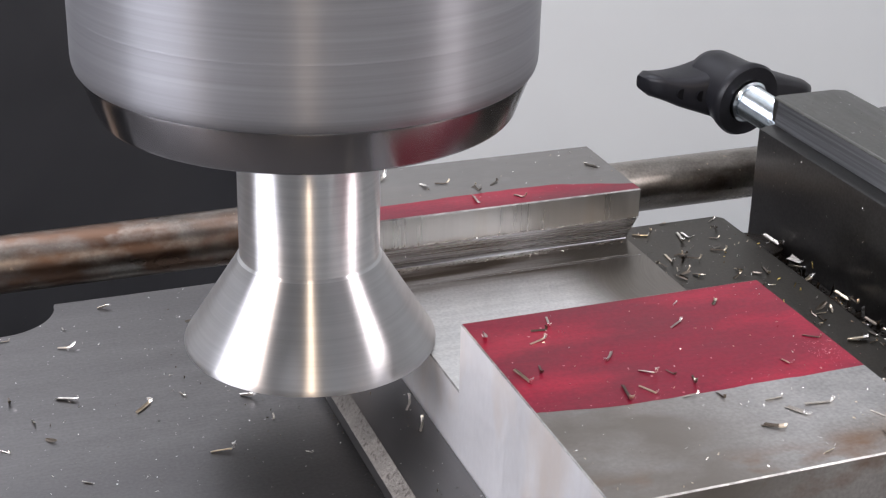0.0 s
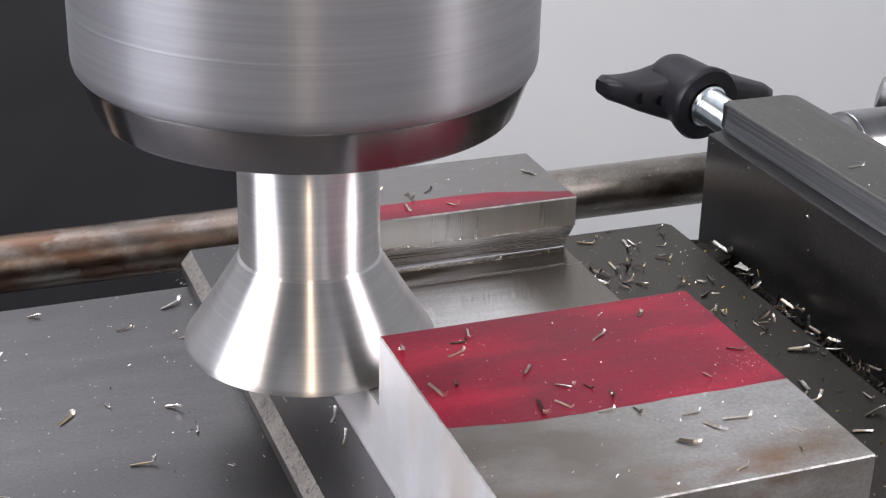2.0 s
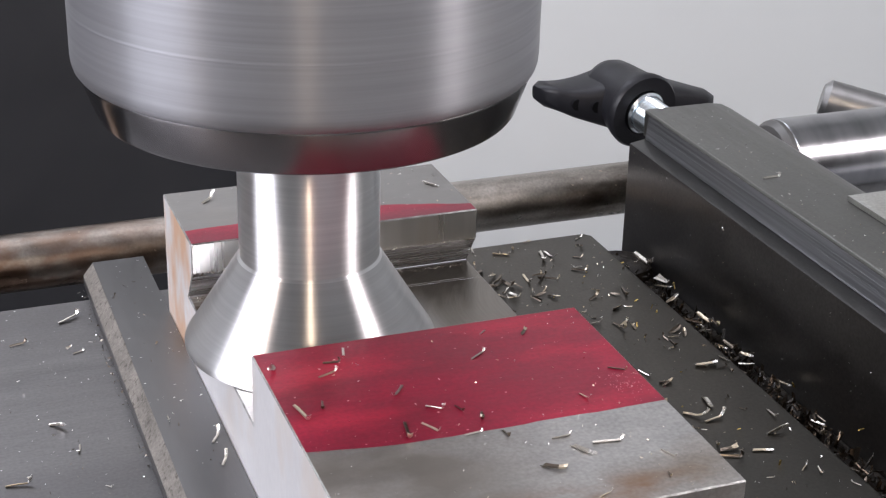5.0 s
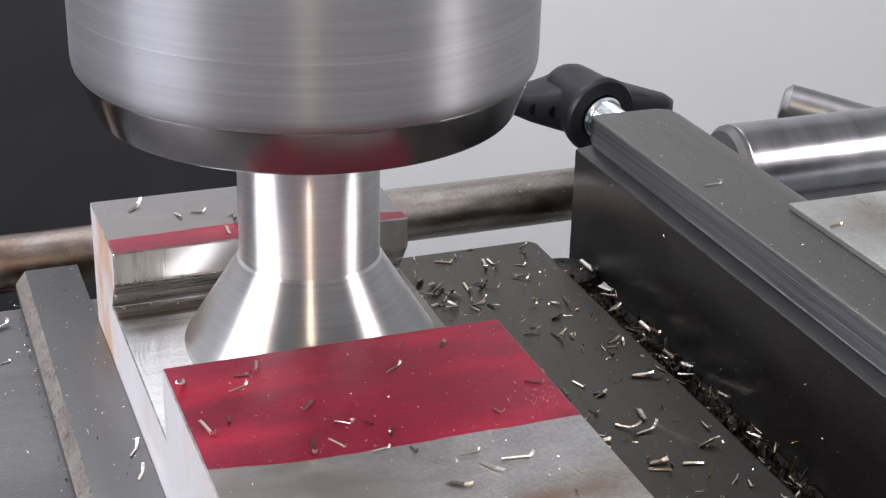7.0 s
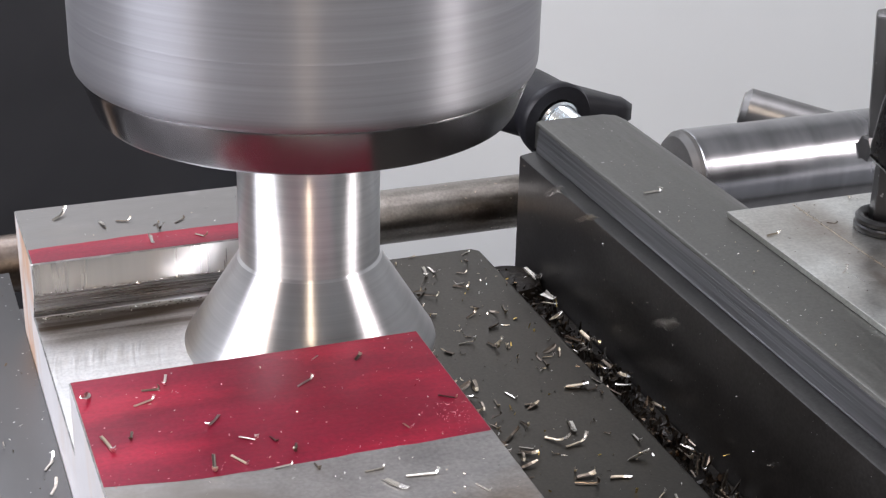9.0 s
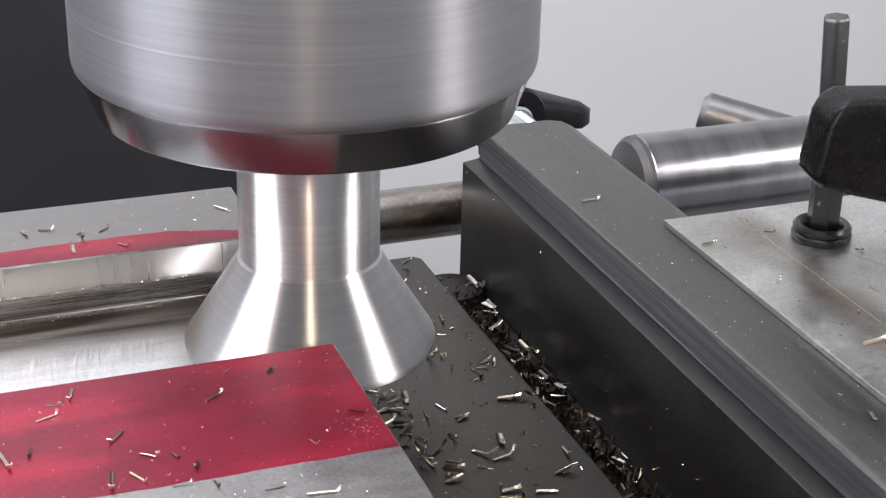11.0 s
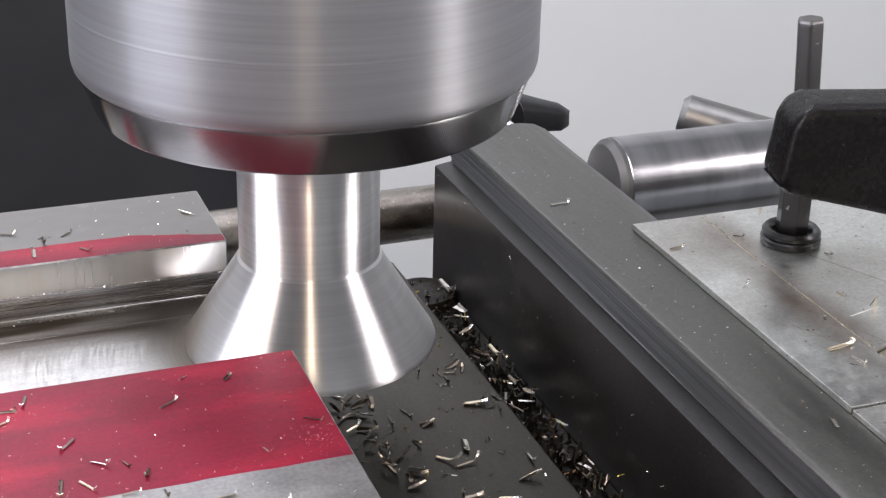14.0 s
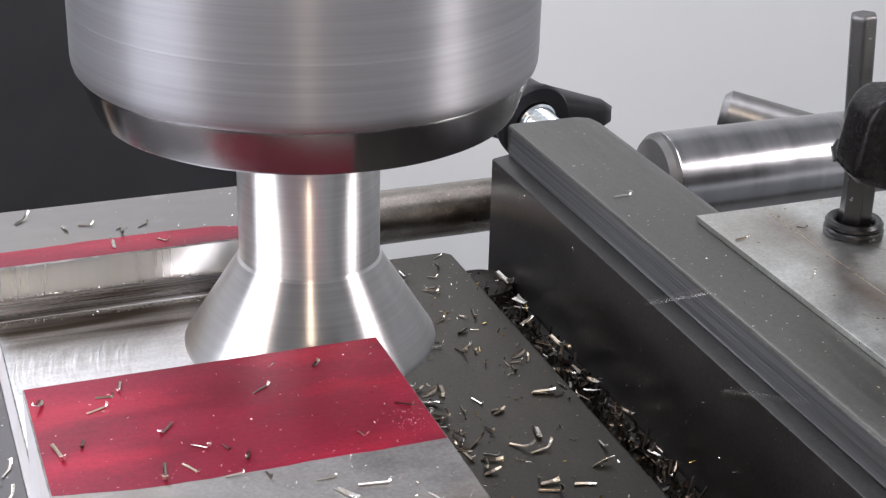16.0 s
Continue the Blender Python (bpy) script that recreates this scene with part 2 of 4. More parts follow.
SHAFT_DARK = material("shaft_steel", (0.075, 0.073, 0.072), 0.30, 0.9, 0.25, 400, (1, 1, 0.2), 0.15, 2000, specks=(0.4, 0.4, 0.38), speck_scale=700, speck_at=0.72)
BLACK_PLASTIC = material("black_plastic", (0.009, 0.009, 0.011), 0.42, 0.0, 0.2, 800, (1, 1, 1), 0.15, 2600)
DIMPLE_SHADE = material("dimple_shade", (0.004, 0.004, 0.005), 0.85, 0.0, 0.2, 800)
BLACK_COATED = material("black_coated", (0.006, 0.0056, 0.0056), 0.27, 0.0, 0.3, 1500, (1, 1, 1), 0.3, 5000, specks=(0.075, 0.048, 0.034), speck_scale=4500, speck_at=0.68)
RUBBER = material("black_ring", (0.012, 0.012, 0.012), 0.3, 0.0, 0.2, 700)
CHIP_BRIGHT = material("chip_bright", (0.84, 0.82, 0.78), 0.26, 1.0, 0.10, 900)
CHIP_STRAW = material("chip_straw", (0.60, 0.52, 0.40), 0.30, 1.0, 0.25, 900)
CHIP_DARK = material("chip_dark", (0.15, 0.125, 0.10), 0.30, 1.0, 0.35, 900)
CHIP_OILY = material("chip_oily", (0.085, 0.062, 0.044), 0.30, 1.0, 0.4, 900)
CHIP_PALE = material("chip_pale", (0.50, 0.47, 0.42), 0.30, 1.0, 0.3, 700)
CHIP_GOLD = material("chip_gold", (0.78, 0.58, 0.18), 0.28, 1.0, 0.15, 900)
DYE_SCUFF = material("dye_scuff", (0.55, 0.22, 0.25), 0.5, 0.0, 0.3, 900)
OILY = material("oily_swarf", (0.022, 0.019, 0.016), 0.35, 0.3, 0.5, 900, bump=0.8, bump_scale=1500)
WALL = material("wall_paint", (0.775, 0.795, 0.787), 0.7, 0.0, 0.02, 12, bump=0.05, bump_scale=300)
CEILING = material("ceiling_paint", (0.8, 0.8, 0.8), 0.8, 0.0, 0.02, 12)
FLOOR = material("floor_paint", (0.30, 0.30, 0.30), 0.6, 0.0, 0.1, 12)
COLUMN = material("column_paint", (0.025, 0.026, 0.029), 0.42, 0.0, 0.10, 60, bump=0.1, bump_scale=500)
# Keeps the unseen vise body pale, a reflector added to brighten the bar.
PALE = material("pale_reflector_paint", (0.62, 0.63, 0.64), 0.45, 0.0, 0.05, 60, bump=0.1, bump_scale=400)
CAST = material("cast_iron", (0.09, 0.088, 0.085), 0.5, 0.7, 0.2, 300, bump=0.2, bump_scale=1500)

dull(DYE, 0.5)
dull(BLACK_PLASTIC, 0.22)
dull(DIMPLE_SHADE, 0.1)
dull(BLACK_COATED, 0.14)
dull(OILY, 0.3)


# ---- mesh helpers ----
def part(name, bm, mat, parent=None, label=""):
    me = bpy.data.meshes.new(name)
    bm.normal_update()
    bm.to_mesh(me)
    bm.free()
    for m in (mat if isinstance(mat, (list, tuple)) else [mat]):
        me.materials.append(m)
    ob = new(name, me)
    if parent is not None:
        ob.parent = parent
    if label:
        ob["label"] = label
    return ob


def empty(name, x=0, y=0, z=0):
    ob = new(name)
    ob.empty_display_size = 0.005
    ob.location = (x * MM, y * MM, z * MM)
    return ob


def smooth(bm, angle=35):
    for f in bm.faces:
        f.smooth = True
    for e in bm.edges:
        if len(e.link_faces) == 2 and e.calc_face_angle(0) > radians(angle):
            e.smooth = False
    return bm


def bevel(bm, width, segments=2, angle=30):
    edges = [e for e in bm.edges if len(e.link_faces) == 2 and e.calc_face_angle(0) > radians(angle)]
    bmesh.ops.bevel(bm, geom=edges, offset=width * MM, segments=segments, profile=0.6, affect="EDGES")
    return bm


def box(x0, x1, y0, y1, z0, z1, b=0.0, segments=2):
    bm = bmesh.new()
    bmesh.ops.create_cube(bm, size=1)
    for v in bm.verts:
        v.co = Vector(((x0 + x1) / 2 + v.co.x * (x1 - x0), (y0 + y1) / 2 + v.co.y * (y1 - y0), (z0 + z1) / 2 + v.co.z * (z1 - z0))) * MM
    return bevel(bm, b, segments) if b else bm


def prism(outline, axis, a, c, b=0.0, segments=2):
    """A closed outline drawn along x (outline in y, z), y (in x, z) or z (in x, y), from a to c."""
    put = {"x": lambda u, v, w: (w, u, v), "y": lambda u, v, w: (u, w, v), "z": lambda u, v, w: (u, v, w)}[axis]
    bm = bmesh.new()
    ends = [[bm.verts.new(Vector(put(u, v, w)) * MM) for u, v in outline] for w in (a, c)]
    bm.faces.new(ends[0])
    bm.faces.new(ends[1][::-1])
    for i in range(len(outline)):
        j = (i + 1) % len(outline)
        bm.faces.new((ends[0][j], ends[0][i], ends[1][i], ends[1][j]))
    bmesh.ops.recalc_face_normals(bm, faces=bm.faces)
    return bevel(bm, b, segments) if b else bm


def turned(profile, sides=96, base=None):
    """A turned body round z from (radius, height) pairs."""
    bm = bmesh.new()
    rings = []
    for r, z in profile:
        if r < 1e-6:
            rings.append([bm.verts.new((0, 0, z * MM))])
        else:
            rings.append([bm.verts.new((r * MM * math.cos(2 * math.pi * i / sides), r * MM * math.sin(2 * math.pi * i / sides), z * MM)) for i in range(sides)])
    for p, q in zip(rings, rings[1:]):
        for i in range(sides):
            j = (i + 1) % sides
            if len(p) == 1:
                bm.faces.new((p[0], q[j], q[i]))
            elif len(q) == 1:
                bm.faces.new((p[i], p[j], q[0]))
            else:
                bm.faces.new((p[i], p[j], q[j], q[i]))
    bmesh.ops.recalc_face_normals(bm, faces=bm.faces)
    if base is not None:
        bm.transform(base)
    return bm


def along(start, end):
    """A pose that takes z from the origin onto the way from start to end."""
    s, e = Vector(start) * MM, Vector(end) * MM
    return Matrix.Translation(s) @ (e - s).to_track_quat("Z", "Y").to_matrix().to_4x4()


def rod(start, end, radius, sides=48, chamfer=0.5):
    length = (Vector(end) - Vector(start)).length
    return smooth(turned([(0, 0), (radius - chamfer, 0), (radius, chamfer), (radius, length - chamfer), (radius - chamfer, length), (0, length)], sides, along(start, end)))


MOVING = []


def rides(ob):
    """Marks a thing that travels with the milling table."""
    MOVING.append(ob)
    return ob


# ---- the room ----
tagged(part("wall_back", box(-1300, 1300, 700, 780, -1000, 1500), WALL), "pale grey painted wall behind the milling machine", "wall", kind="structure")
tagged(part("wall_front", box(-1300, 1300, -1380, -1300, -1000, 1500), WALL), "pale grey painted workshop wall", "wall", kind="structure")
tagged(part("wall_left", box(-1380, -1300, -1300, 700, -1000, 1500), WALL), "pale grey painted workshop wall", "wall", kind="structure")
tagged(part("wall_right", box(1300, 1380, -1300, 700, -1000, 1500), WALL), "pale grey painted workshop wall", "wall", kind="structure")
tagged(part("ceiling", box(-1380, 1380, -1380, 780, 1500, 1560), CEILING), "white painted workshop ceiling", "ceiling", kind="structure")
tagged(part("floor", box(-1380, 1380, -1380, 780, -1060, -1000), FLOOR), "grey painted workshop floor", "floor", kind="structure")

guard = empty("rear_guard", -200, 262, -1000)
part("guard_sheet", box(-600, 258, 0, 6, 0, 1060, 2, 2), COLUMN, guard)
part("guard_flange", box(240, 258, 6.2, 60, 0, 1058, 2, 2), COLUMN, guard)
part("guard_rail", box(-600, 240, 6.2, 30, 1020, 1050, 2, 2), COLUMN, guard)
saddle = empty("machine_saddle", 0, 0, -1000)
part("saddle_body", box(-160, 160, -135, 30, 0, 919.8, 6), CAST, saddle)
tagged(saddle, "cast iron saddle carrying the milling table", "machine saddle")
tagged(guard, "dark grey sheet metal guard behind the milling table", "machine guard")
quill = empty("spindle_quill", 0, 0, 170)
part("quill_sleeve", turned([(0, 0), (30, 0), (32, 2), (32, 430), (0, 430)], 64), CAST, quill)
part("head_casting", box(-70, 70, -70, 90, 430, 760, 12, 3), COLUMN, quill)
part("head_post", box(-40, 40, -20, 60, 760.2, 1330), COLUMN, quill)
tagged(quill, "dark cast spindle head above the collet nut", "spindle head")


# ---- spindle and cutter ----
def spindle():
    nut = empty("collet_nut", 0, 0, 39.3)
    prof = [(23.4, 4.62), (23.55, 4.72), (23.78, 5.05), (23.94, 5.6), (24.0, 6.3), (24.0, 8.6), (24.0, 11.0), (24.0, 11.2), (24.008, 11.26), (24.0, 11.32), (24.0, 11.6), (24.0, 14), (24.0, 46), (20, 46.5), (0, 46.5)]
    part("nut_body", smooth(turned(prof, 160), 50), NUT_STEEL, nut)
    rim = [(9.4, 3.0), (9.4, 0.6), (10.2, 0.1), (18.2, -0.1), (21.4, -0.1), (21.7, 0.02), (21.9, 0.3), (23.3, 4.3), (23.38, 4.6), (23.3, 4.9)]
    part("nut_rim", smooth(turned(rim, 160), 50), BEVEL_STEEL, nut, "polished bevelled lower rim")
    part("collet", smooth(turned([(7.75, 2.6), (7.75, -0.3), (8.0, -0.6), (9.0, -0.6), (9.3, -0.2), (9.3, 2.6)], 96), 40), NUT_STEEL, nut, "bright steel collet face")
    part("spindle_nose", smooth(turned([(0, 47), (18, 47), (19, 48), (19, 130), (0, 130)], 96), 40), NUT_STEEL, nut)
    tagged(nut, "spinning bright steel collet nut on the spindle", "collet nut")
    cutter = empty("dovetail_cutter", 0, 0, 11.35)
    part("shank", smooth(turned([(0, 30.5), (7.68, 30.5), (7.68, 27.2), (7.60, 27.0), (7.68, 26.8), (7.68, 10.5), (7.95, 10.2)], 96), 40), SHANK_STEEL, cutter, "polished cylindrical steel shank")
    part("cutting_head", smooth(turned([(7.95, 10.2), (8.15, 9.85), (8.45, 9.35), (9.25, 8.05), (13.35, 1.5), (13.85, 0.75), (14.0, 0.35), (13.95, 0.0), (9, 0.0), (7, 0.6), (0, 0.6)], 128), 40), CONE_STEEL, cutter,
         "conical dovetail cutting head blurred by spinning")
    tagged(cutter, "spinning steel dovetail milling cutter held in the collet", "milling cutter")
    return nut, cutter


NUT, CUTTER = spindle()


# ---- vise and workpiece ----
def vise_bed():
    ob = empty("vise_bed")
    arc = [(-31.2 + 7.4 * math.cos(radians(a)), 40.3 - 7.4 * math.sin(radians(a))) for a in range(0, 91, 10)]
    part("bed_plate", prism([(-120, -110), (28, -110), (28, 40.3)] + arc + [(-60, 32.9), (-120, 32.9)], "z", -9, 0, 0.25), GROUND_STEEL, ob)
    part("bed_plate", prism([(28.1, -110), (76.4, -110), (76.4, 39.3), (75.4, 40.3), (28.1, 40.3)], "z", -9, 0, 0.25), BED_SHADED, ob, "oiled steel bed plate with its weaker reflection painted darker")
    part("bed_body", box(-118, 200, -108, 36, -46, -9.2, 1), PALE, ob, "unseen vise body, pale to reflect into the bar")
    part("groove_bottom", box(76.6, 84.2, -108, 38, -9.2, -5.2), OILY, ob, "groove filled with oily dark swarf")
    part("groove_plug", smooth(turned([(0, -3.0), (3.0, -3.1), (4.4, -3.7), (4.8, -5), (4.8, -8), (0, -8)], 40, pose(80 * MM, 36.4 * MM, 0)), 40), OILY, ob, "black round plug at the groove's end")
    return rides(tagged(ob, "ground steel vise bed plate scattered with chips", "vise bed"))


def side_strip():
    ob = empty("parallel_strip")
    part("strip_body", smooth(prism([(3.05, 0.05), (11.26, 0.05), (11.26, 3.44), (4.4, 3.44), (3.05, 1.7)], "y", -110, 44.4, 0.12), 30), STRIP_STEEL, ob)
    part("grainy_chamfer", prism([(3.02, 1.73), (4.37, 3.47), (4.4, 3.44), (3.05, 1.7)], "y", -110, 44.0), GRAINY, ob, "rough grainy chamfered edge")
    return rides(tagged(ob, "steel parallel strip with a rough chamfered edge", "parallel"))


def workpiece():
    ob = empty("workpiece")
    x0, x1, top, floor_z = 11.32, 46.5, 19.24, 11.25
    near = prism([(-52.5, 0.03), (27.2, 0.03), (27.2, top), (11.2, top), (11.2, 15.5), (14.15, 11.25), (-16.8, 11.25), (-16.8, top), (-52.5, top)], "x", x0, x1, 0.14, 1)
    bm = smooth(near, 25)
    for f in bm.faces:
        c, nrm = f.calc_center_median() / MM, f.normal
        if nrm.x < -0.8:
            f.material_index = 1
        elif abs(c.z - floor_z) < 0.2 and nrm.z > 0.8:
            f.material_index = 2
        elif abs(c.y - 11.2) < 0.1 and nrm.y < -0.8:
            f.material_index = 3
        elif 11 < c.y < 14.5 and 11.2 < c.z < 15.6 and abs(nrm.x) < 0.5:
            f.material_index = 4
        elif max(abs(nrm.x), abs(nrm.y), abs(nrm.z)) < 0.9:
            f.material_index = 5
    block = part("steel_block", bm, [BLOCK_STEEL, LIT_END_STEEL, SLOT_FLOOR, FACE_STEEL, UNDERCUT, EDGE_STEEL], ob)
    rng = random.Random(4)

    def dye(y_in, y_out):
        steps = 24
        line = []
        for i in range(steps + 1):
            k = i / steps
            line.append((x0 + 0.16 + (x1 - x0 - 0.32) * k, y_out(k) + rng.uniform(-0.1, 0.1)))
        return prism([(x0 + 0.16, y_in), (x1 - 0.16, y_in)] + line[::-1], "z", top, top + 0.02)

    part("marking_dye", dye(-17.0, lambda k: -36.0 - 1.4 * min(1, k * 4) - 0.3 * k), DYE, ob, "red marking dye on the near top face")
    part("marking_dye", dye(11.4, lambda k: 15.2 + 0.6 * math.sin(k * 2.6) - 2.4 * max(0, k - 0.72) / 0.28), DYE, ob, "narrow stripe of red marking dye")
    # long tool marks in the undercut and beside it
    for i in range(17):
        if i < 14:
            k = (i + rng.uniform(0.1, 0.9)) / 14
            y, z = 11.25 + 2.85 * k, 15.45 - 4.15 * k
            w, h = rng.uniform(0.06, 0.24), rng.uniform(0.01, 0.035)
            outline = [(y, z), (y + 0.55 * w, z - 0.83 * w), (y + 0.28 * w - 0.83 * h, z - 0.4 * w - 0.55 * h)]
        else:
            y = rng.uniform(8.5, 13.8)
            w, h = rng.uniform(0.05, 0.30), rng.uniform(0.008, 0.025)
            outline = [(y, 11.24), (y + w, 11.24), (y + w * 0.4, 11.25 + h)]
        a = rng.uniform(0, 9) if i % 3 == 0 else 0.2
        part("tool_mark", prism(outline, "x", x0 + a, x1 - (rng.uniform(0, 9) if i % 3 == 1 else 0.2)), UNDERCUT if i % 2 else FACE_STEEL, block)
    # ragged burrs along the milled edges
    burr = bmesh.new()
    for i in range(900):
        k = rng.random()
        x = x0 + 0.4 + (x1 - x0 - 0.8) * k
        y, z = rng.choice(((11.14, 15.52), (11.14, 15.46), (11.14, 15.42), (13.6, 11.3), (13.2, 11.3), (12.8, 11.3)))
        s = rng.uniform(0.05, 0.13)
        m = pose(x * MM, (y - rng.uniform(0, 0.12)) * MM, z * MM, rng.uniform(0, 90), rng.uniform(0, 90), rng.uniform(0, 180))
        bmesh.ops.create_cube(burr, size=s * MM, matrix=m @ Matrix.Diagonal((rng.uniform(1, 2.4), 0.5, rng.uniform(0.5, 1), 1)))
    for f in burr.faces:
        f.material_index = 1 if (f.index // 6) % 4 == 0 else 0
    tagged(part("burr", burr, [CHIP_BRIGHT, CHIP_DARK], ob, "bright ragged burrs along the cut"), kind="stuff")
    return rides(tagged(ob, "steel block with a milled slot and red marking dye", "workpiece"))


def moving_jaw():
    ob = empty("moving_jaw")
    face = smooth(prism([(84.3, -9), (88, -9), (88, 12.3), (86.8, 12.2), (84.3, 11.8)], "y", -110, 44.6, 0.35), 30)
    for f in face.faces:
        f.material_index = 1 if f.normal.z > 0.5 else 0
    part("jaw_face", face, [DARK_STEEL, LEDGE_DIMMED], ob, "dark oiled vertical jaw face")
    step = part("jaw_step", prism([(86.75, 12.25), (87.08, 15.9), (87.11, 15.9), (87.11, 12.3)], "y", -110, 44.2), BRUSHED, ob, "brushed step with long machining marks")
    part("jaw_body", smooth(prism([(88.12, -9), (104.6, -9), (104.6, 9.5), (104.2, 11.6), (103.2, 13.6), (101.8, 15.1), (100.0, 16.05), (97.8, 16.4), (87.8, 16.4), (87.35, 16.28), (87.13, 15.95), (87.13, 12.35), (88.12, 12.35)], "y", -110, 45.6, 0.06), 30), JAW_TOP, ob)
    rng = random.Random(8)
    for i in range(8):
        z = 12.5 + i * 0.4 + rng.uniform(-0.12, 0.12)
        x = 86.77 + (z - 12.25) * 0.096
        part("machining_ridge", prism([(x - rng.uniform(0.01, 0.05), z), (x + 0.02, z + rng.uniform(0.04, 0.2)), (x + 0.1, z)], "y", -110, 44.1), BRUSHED, step)
    return rides(tagged(ob, "dark steel vise jaw with a brushed stepped top edge", "vise jaw"))


def clamp_plates():
    for y0, y1, z in ((-41.5, 5.6, 17.2), (-110, -41.75, 17.05)):
        ob = empty("clamp_plate", 95.8, y0, 16.5)
        part("plate", box(0, 74, 0, y1 - y0, -0.04, z - 16.5, 0.07), BRIGHT_PLATE, ob)
        if y0 > -50:
            part("scribed_line", box(9.2, 9.34, 0.4, y1 - y0 - 0.4, z - 16.5 - 0.05, z - 16.5 + 0.012), CHIP_STRAW, ob, "rusty scratch line across the plate")
            # scratches and gouges in the plate's skin
            for sx, sy, turn, long, wide, tone in ((13.5, 17.6, 14, 4.6, 0.16, CHIP_BRIGHT), (15.8, 19.4, 40, 2.6, 0.12, CHIP_DARK), (9.9, 41.0, 4, 2.8, 0.10, CHIP_PALE), (5.6, 14.0, -62, 7.0, 0.05, CHIP_DARK),
                                                  (17.0, 30.0, -64, 16.0, 0.05, CHIP_DARK), (12.0, 9.0, -70, 9.0, 0.05, CHIP_DARK), (20.0, 12.0, 9, 5.0, 0.07, CHIP_PALE), (4.2, 27.0, -80, 6.0, 0.06, CHIP_BRIGHT)):
                mark = box(-long / 2, long / 2, -wide / 2, wide / 2, -0.03, 0.012)
                mark.transform(pose(sx * MM, sy * MM, (z - 16.5) * MM, 0, 0, turn))
                part("scratch", mark, tone, ob)
        rides(tagged(ob, "bright worn steel plate bolted on the vise jaw", "plate", group="plates on the vise jaw"))
    slide = empty("jaw_slide")
    part("slide_block", box(104.8, 172, -109, 5.0, -9, 16.44, 0.4), CAST, slide)
    rides(tagged(slide, "dark cast iron slide under the plates", "vise slide"))


def clamp_handle():
    ob = empty("clamp_lever", 110.6, -7.4, 17.2)
    foot = pose(1.0 * MM, 2.5 * MM, 0)
    washer = part("washer", smooth(turned([(1.9, 0), (3.45, 0), (3.6, 0.2), (3.6, 0.75), (3.4, 0.95), (1.9, 0.95)], 48, foot), 40), RUBBER, ob, "black ribbed collar")
    part("washer_ring", smooth(turned([(2.5, 0.95), (3.3, 0.95), (3.5, 1.15), (3.5, 1.6), (3.2, 1.95), (2.8, 1.95), (2.5, 1.7), (2.3, 1.0)], 48, foot), 40), RUBBER, washer)
    part("hex_shaft", bevel(turned([(0, 0.2), (1.98, 0.2), (1.98, 17), (0, 17)], 6, foot @ pose(0, 0, 0, 0, 0, 12)), 0.12), SHAFT_DARK, ob, "dark hexagonal steel shaft")
    # lever: a rounded bar in front of the shaft, with a boss that grips it
    out = [(-13.5, 16.4), (-12.6, 22.4), (-11.8, 24.2), (-10.2, 24.9), (20, 24.5), (60, 23.9), (60, 4.0), (30, 6.8), (14, 9.0), (4, 11.2), (-4, 13.2), (-12.4, 15.2)]
    swing = pose(0, 0, 0, 0, 0, -13)
    grip = smooth(prism(out, "y", -17.4, -10.6, 1.5, 5), 45)
    bmesh.ops.rotate(grip, verts=grip.verts, cent=Vector((-12, -13, 0)) * MM, matrix=swing.to_3x3())
    part("lever_grip", grip, BLACK_COATED, ob, "black textured lever grip")
    part("grip_boss", smooth(prism([(-1.2, 12.0), (-1.2, 15.2), (6, 15.2), (6, 12.0)], "y", -11.5, 3.4, 1.0, 3), 45), BLACK_COATED, ob)
    part("lever_foot", smooth(turned([(0, 5.0), (4.2, 5.0), (4.8, 5.6), (4.8, 14), (0, 14)], 48, pose(15.5 * MM, -17.5 * MM, 0)), 40), BLACK_COATED, ob)
    return rides(tagged(ob, "black clamping lever on a hexagonal shaft", "clamp lever"))


def hex_post():
    ob = empty("hex_post", 136.8, 32, -9.2)
    part("post", bevel(turned([(0, 20.5), (2.05, 20.5), (2.05, 41.7), (1.75, 42.1), (0, 42.1)], 6, pose(2.2 * MM, 0, 0, 0, -4.2, 0)), 0.3), HEX_STEEL, ob)
    part("cross_arm", bevel(turned([(0, 0), (2.05, 0), (2.05, 52), (0, 52)], 6, along((-2, 0, 21), (50, 0, 21))), 0.2), HEX_STEEL, ob)
    part("post_foot", smooth(turned([(0, 0), (5, 0), (5, 3), (2.4, 4), (2.4, 22), (0, 22)], 32, pose(48 * MM, -3 * MM, 0)), 40), HEX_STEEL, ob)
    return rides(tagged(ob, "upright dark hexagonal steel post", "post"))


def bars():
    a = empty("rusty_rod")
    part("rod_body", rod((-190, 56, -0.5), (96, 56, -0.5), 4.1, 40), RUSTY, a)
    rides(tagged(a, "long round steel rod spotted with rust", "rod"))
    c = empty("steel_bar")
    part("bar_body", rod((122.3, 62.5, -2.4), (260, 62.5, -2.4), 7.55, 64, 0.3), BAR_STEEL, c)
    part("bar_end_cap", smooth(turned([(0, 0.4), (6.3, 0.4), (6.6, 0.5), (7.4, 1.5), (7.45, 2.2), (0, 2.2)], 64, along((120.2, 62.5, -2.4), (200, 62.5, -2.4))), 30), CAST, c, "dark chamfered bar end")
    rides(tagged(c, "thick polished round steel bar", "bar"))
    d = empty("short_rod")
    part("rod_body", rod((152.2, 94.6, -4.2), (190, 70, -13.4), 4.0, 40, 1.1), WORN_ROD, d)
    rides(tagged(d, "short steel rod with a rusty flank", "rod"))


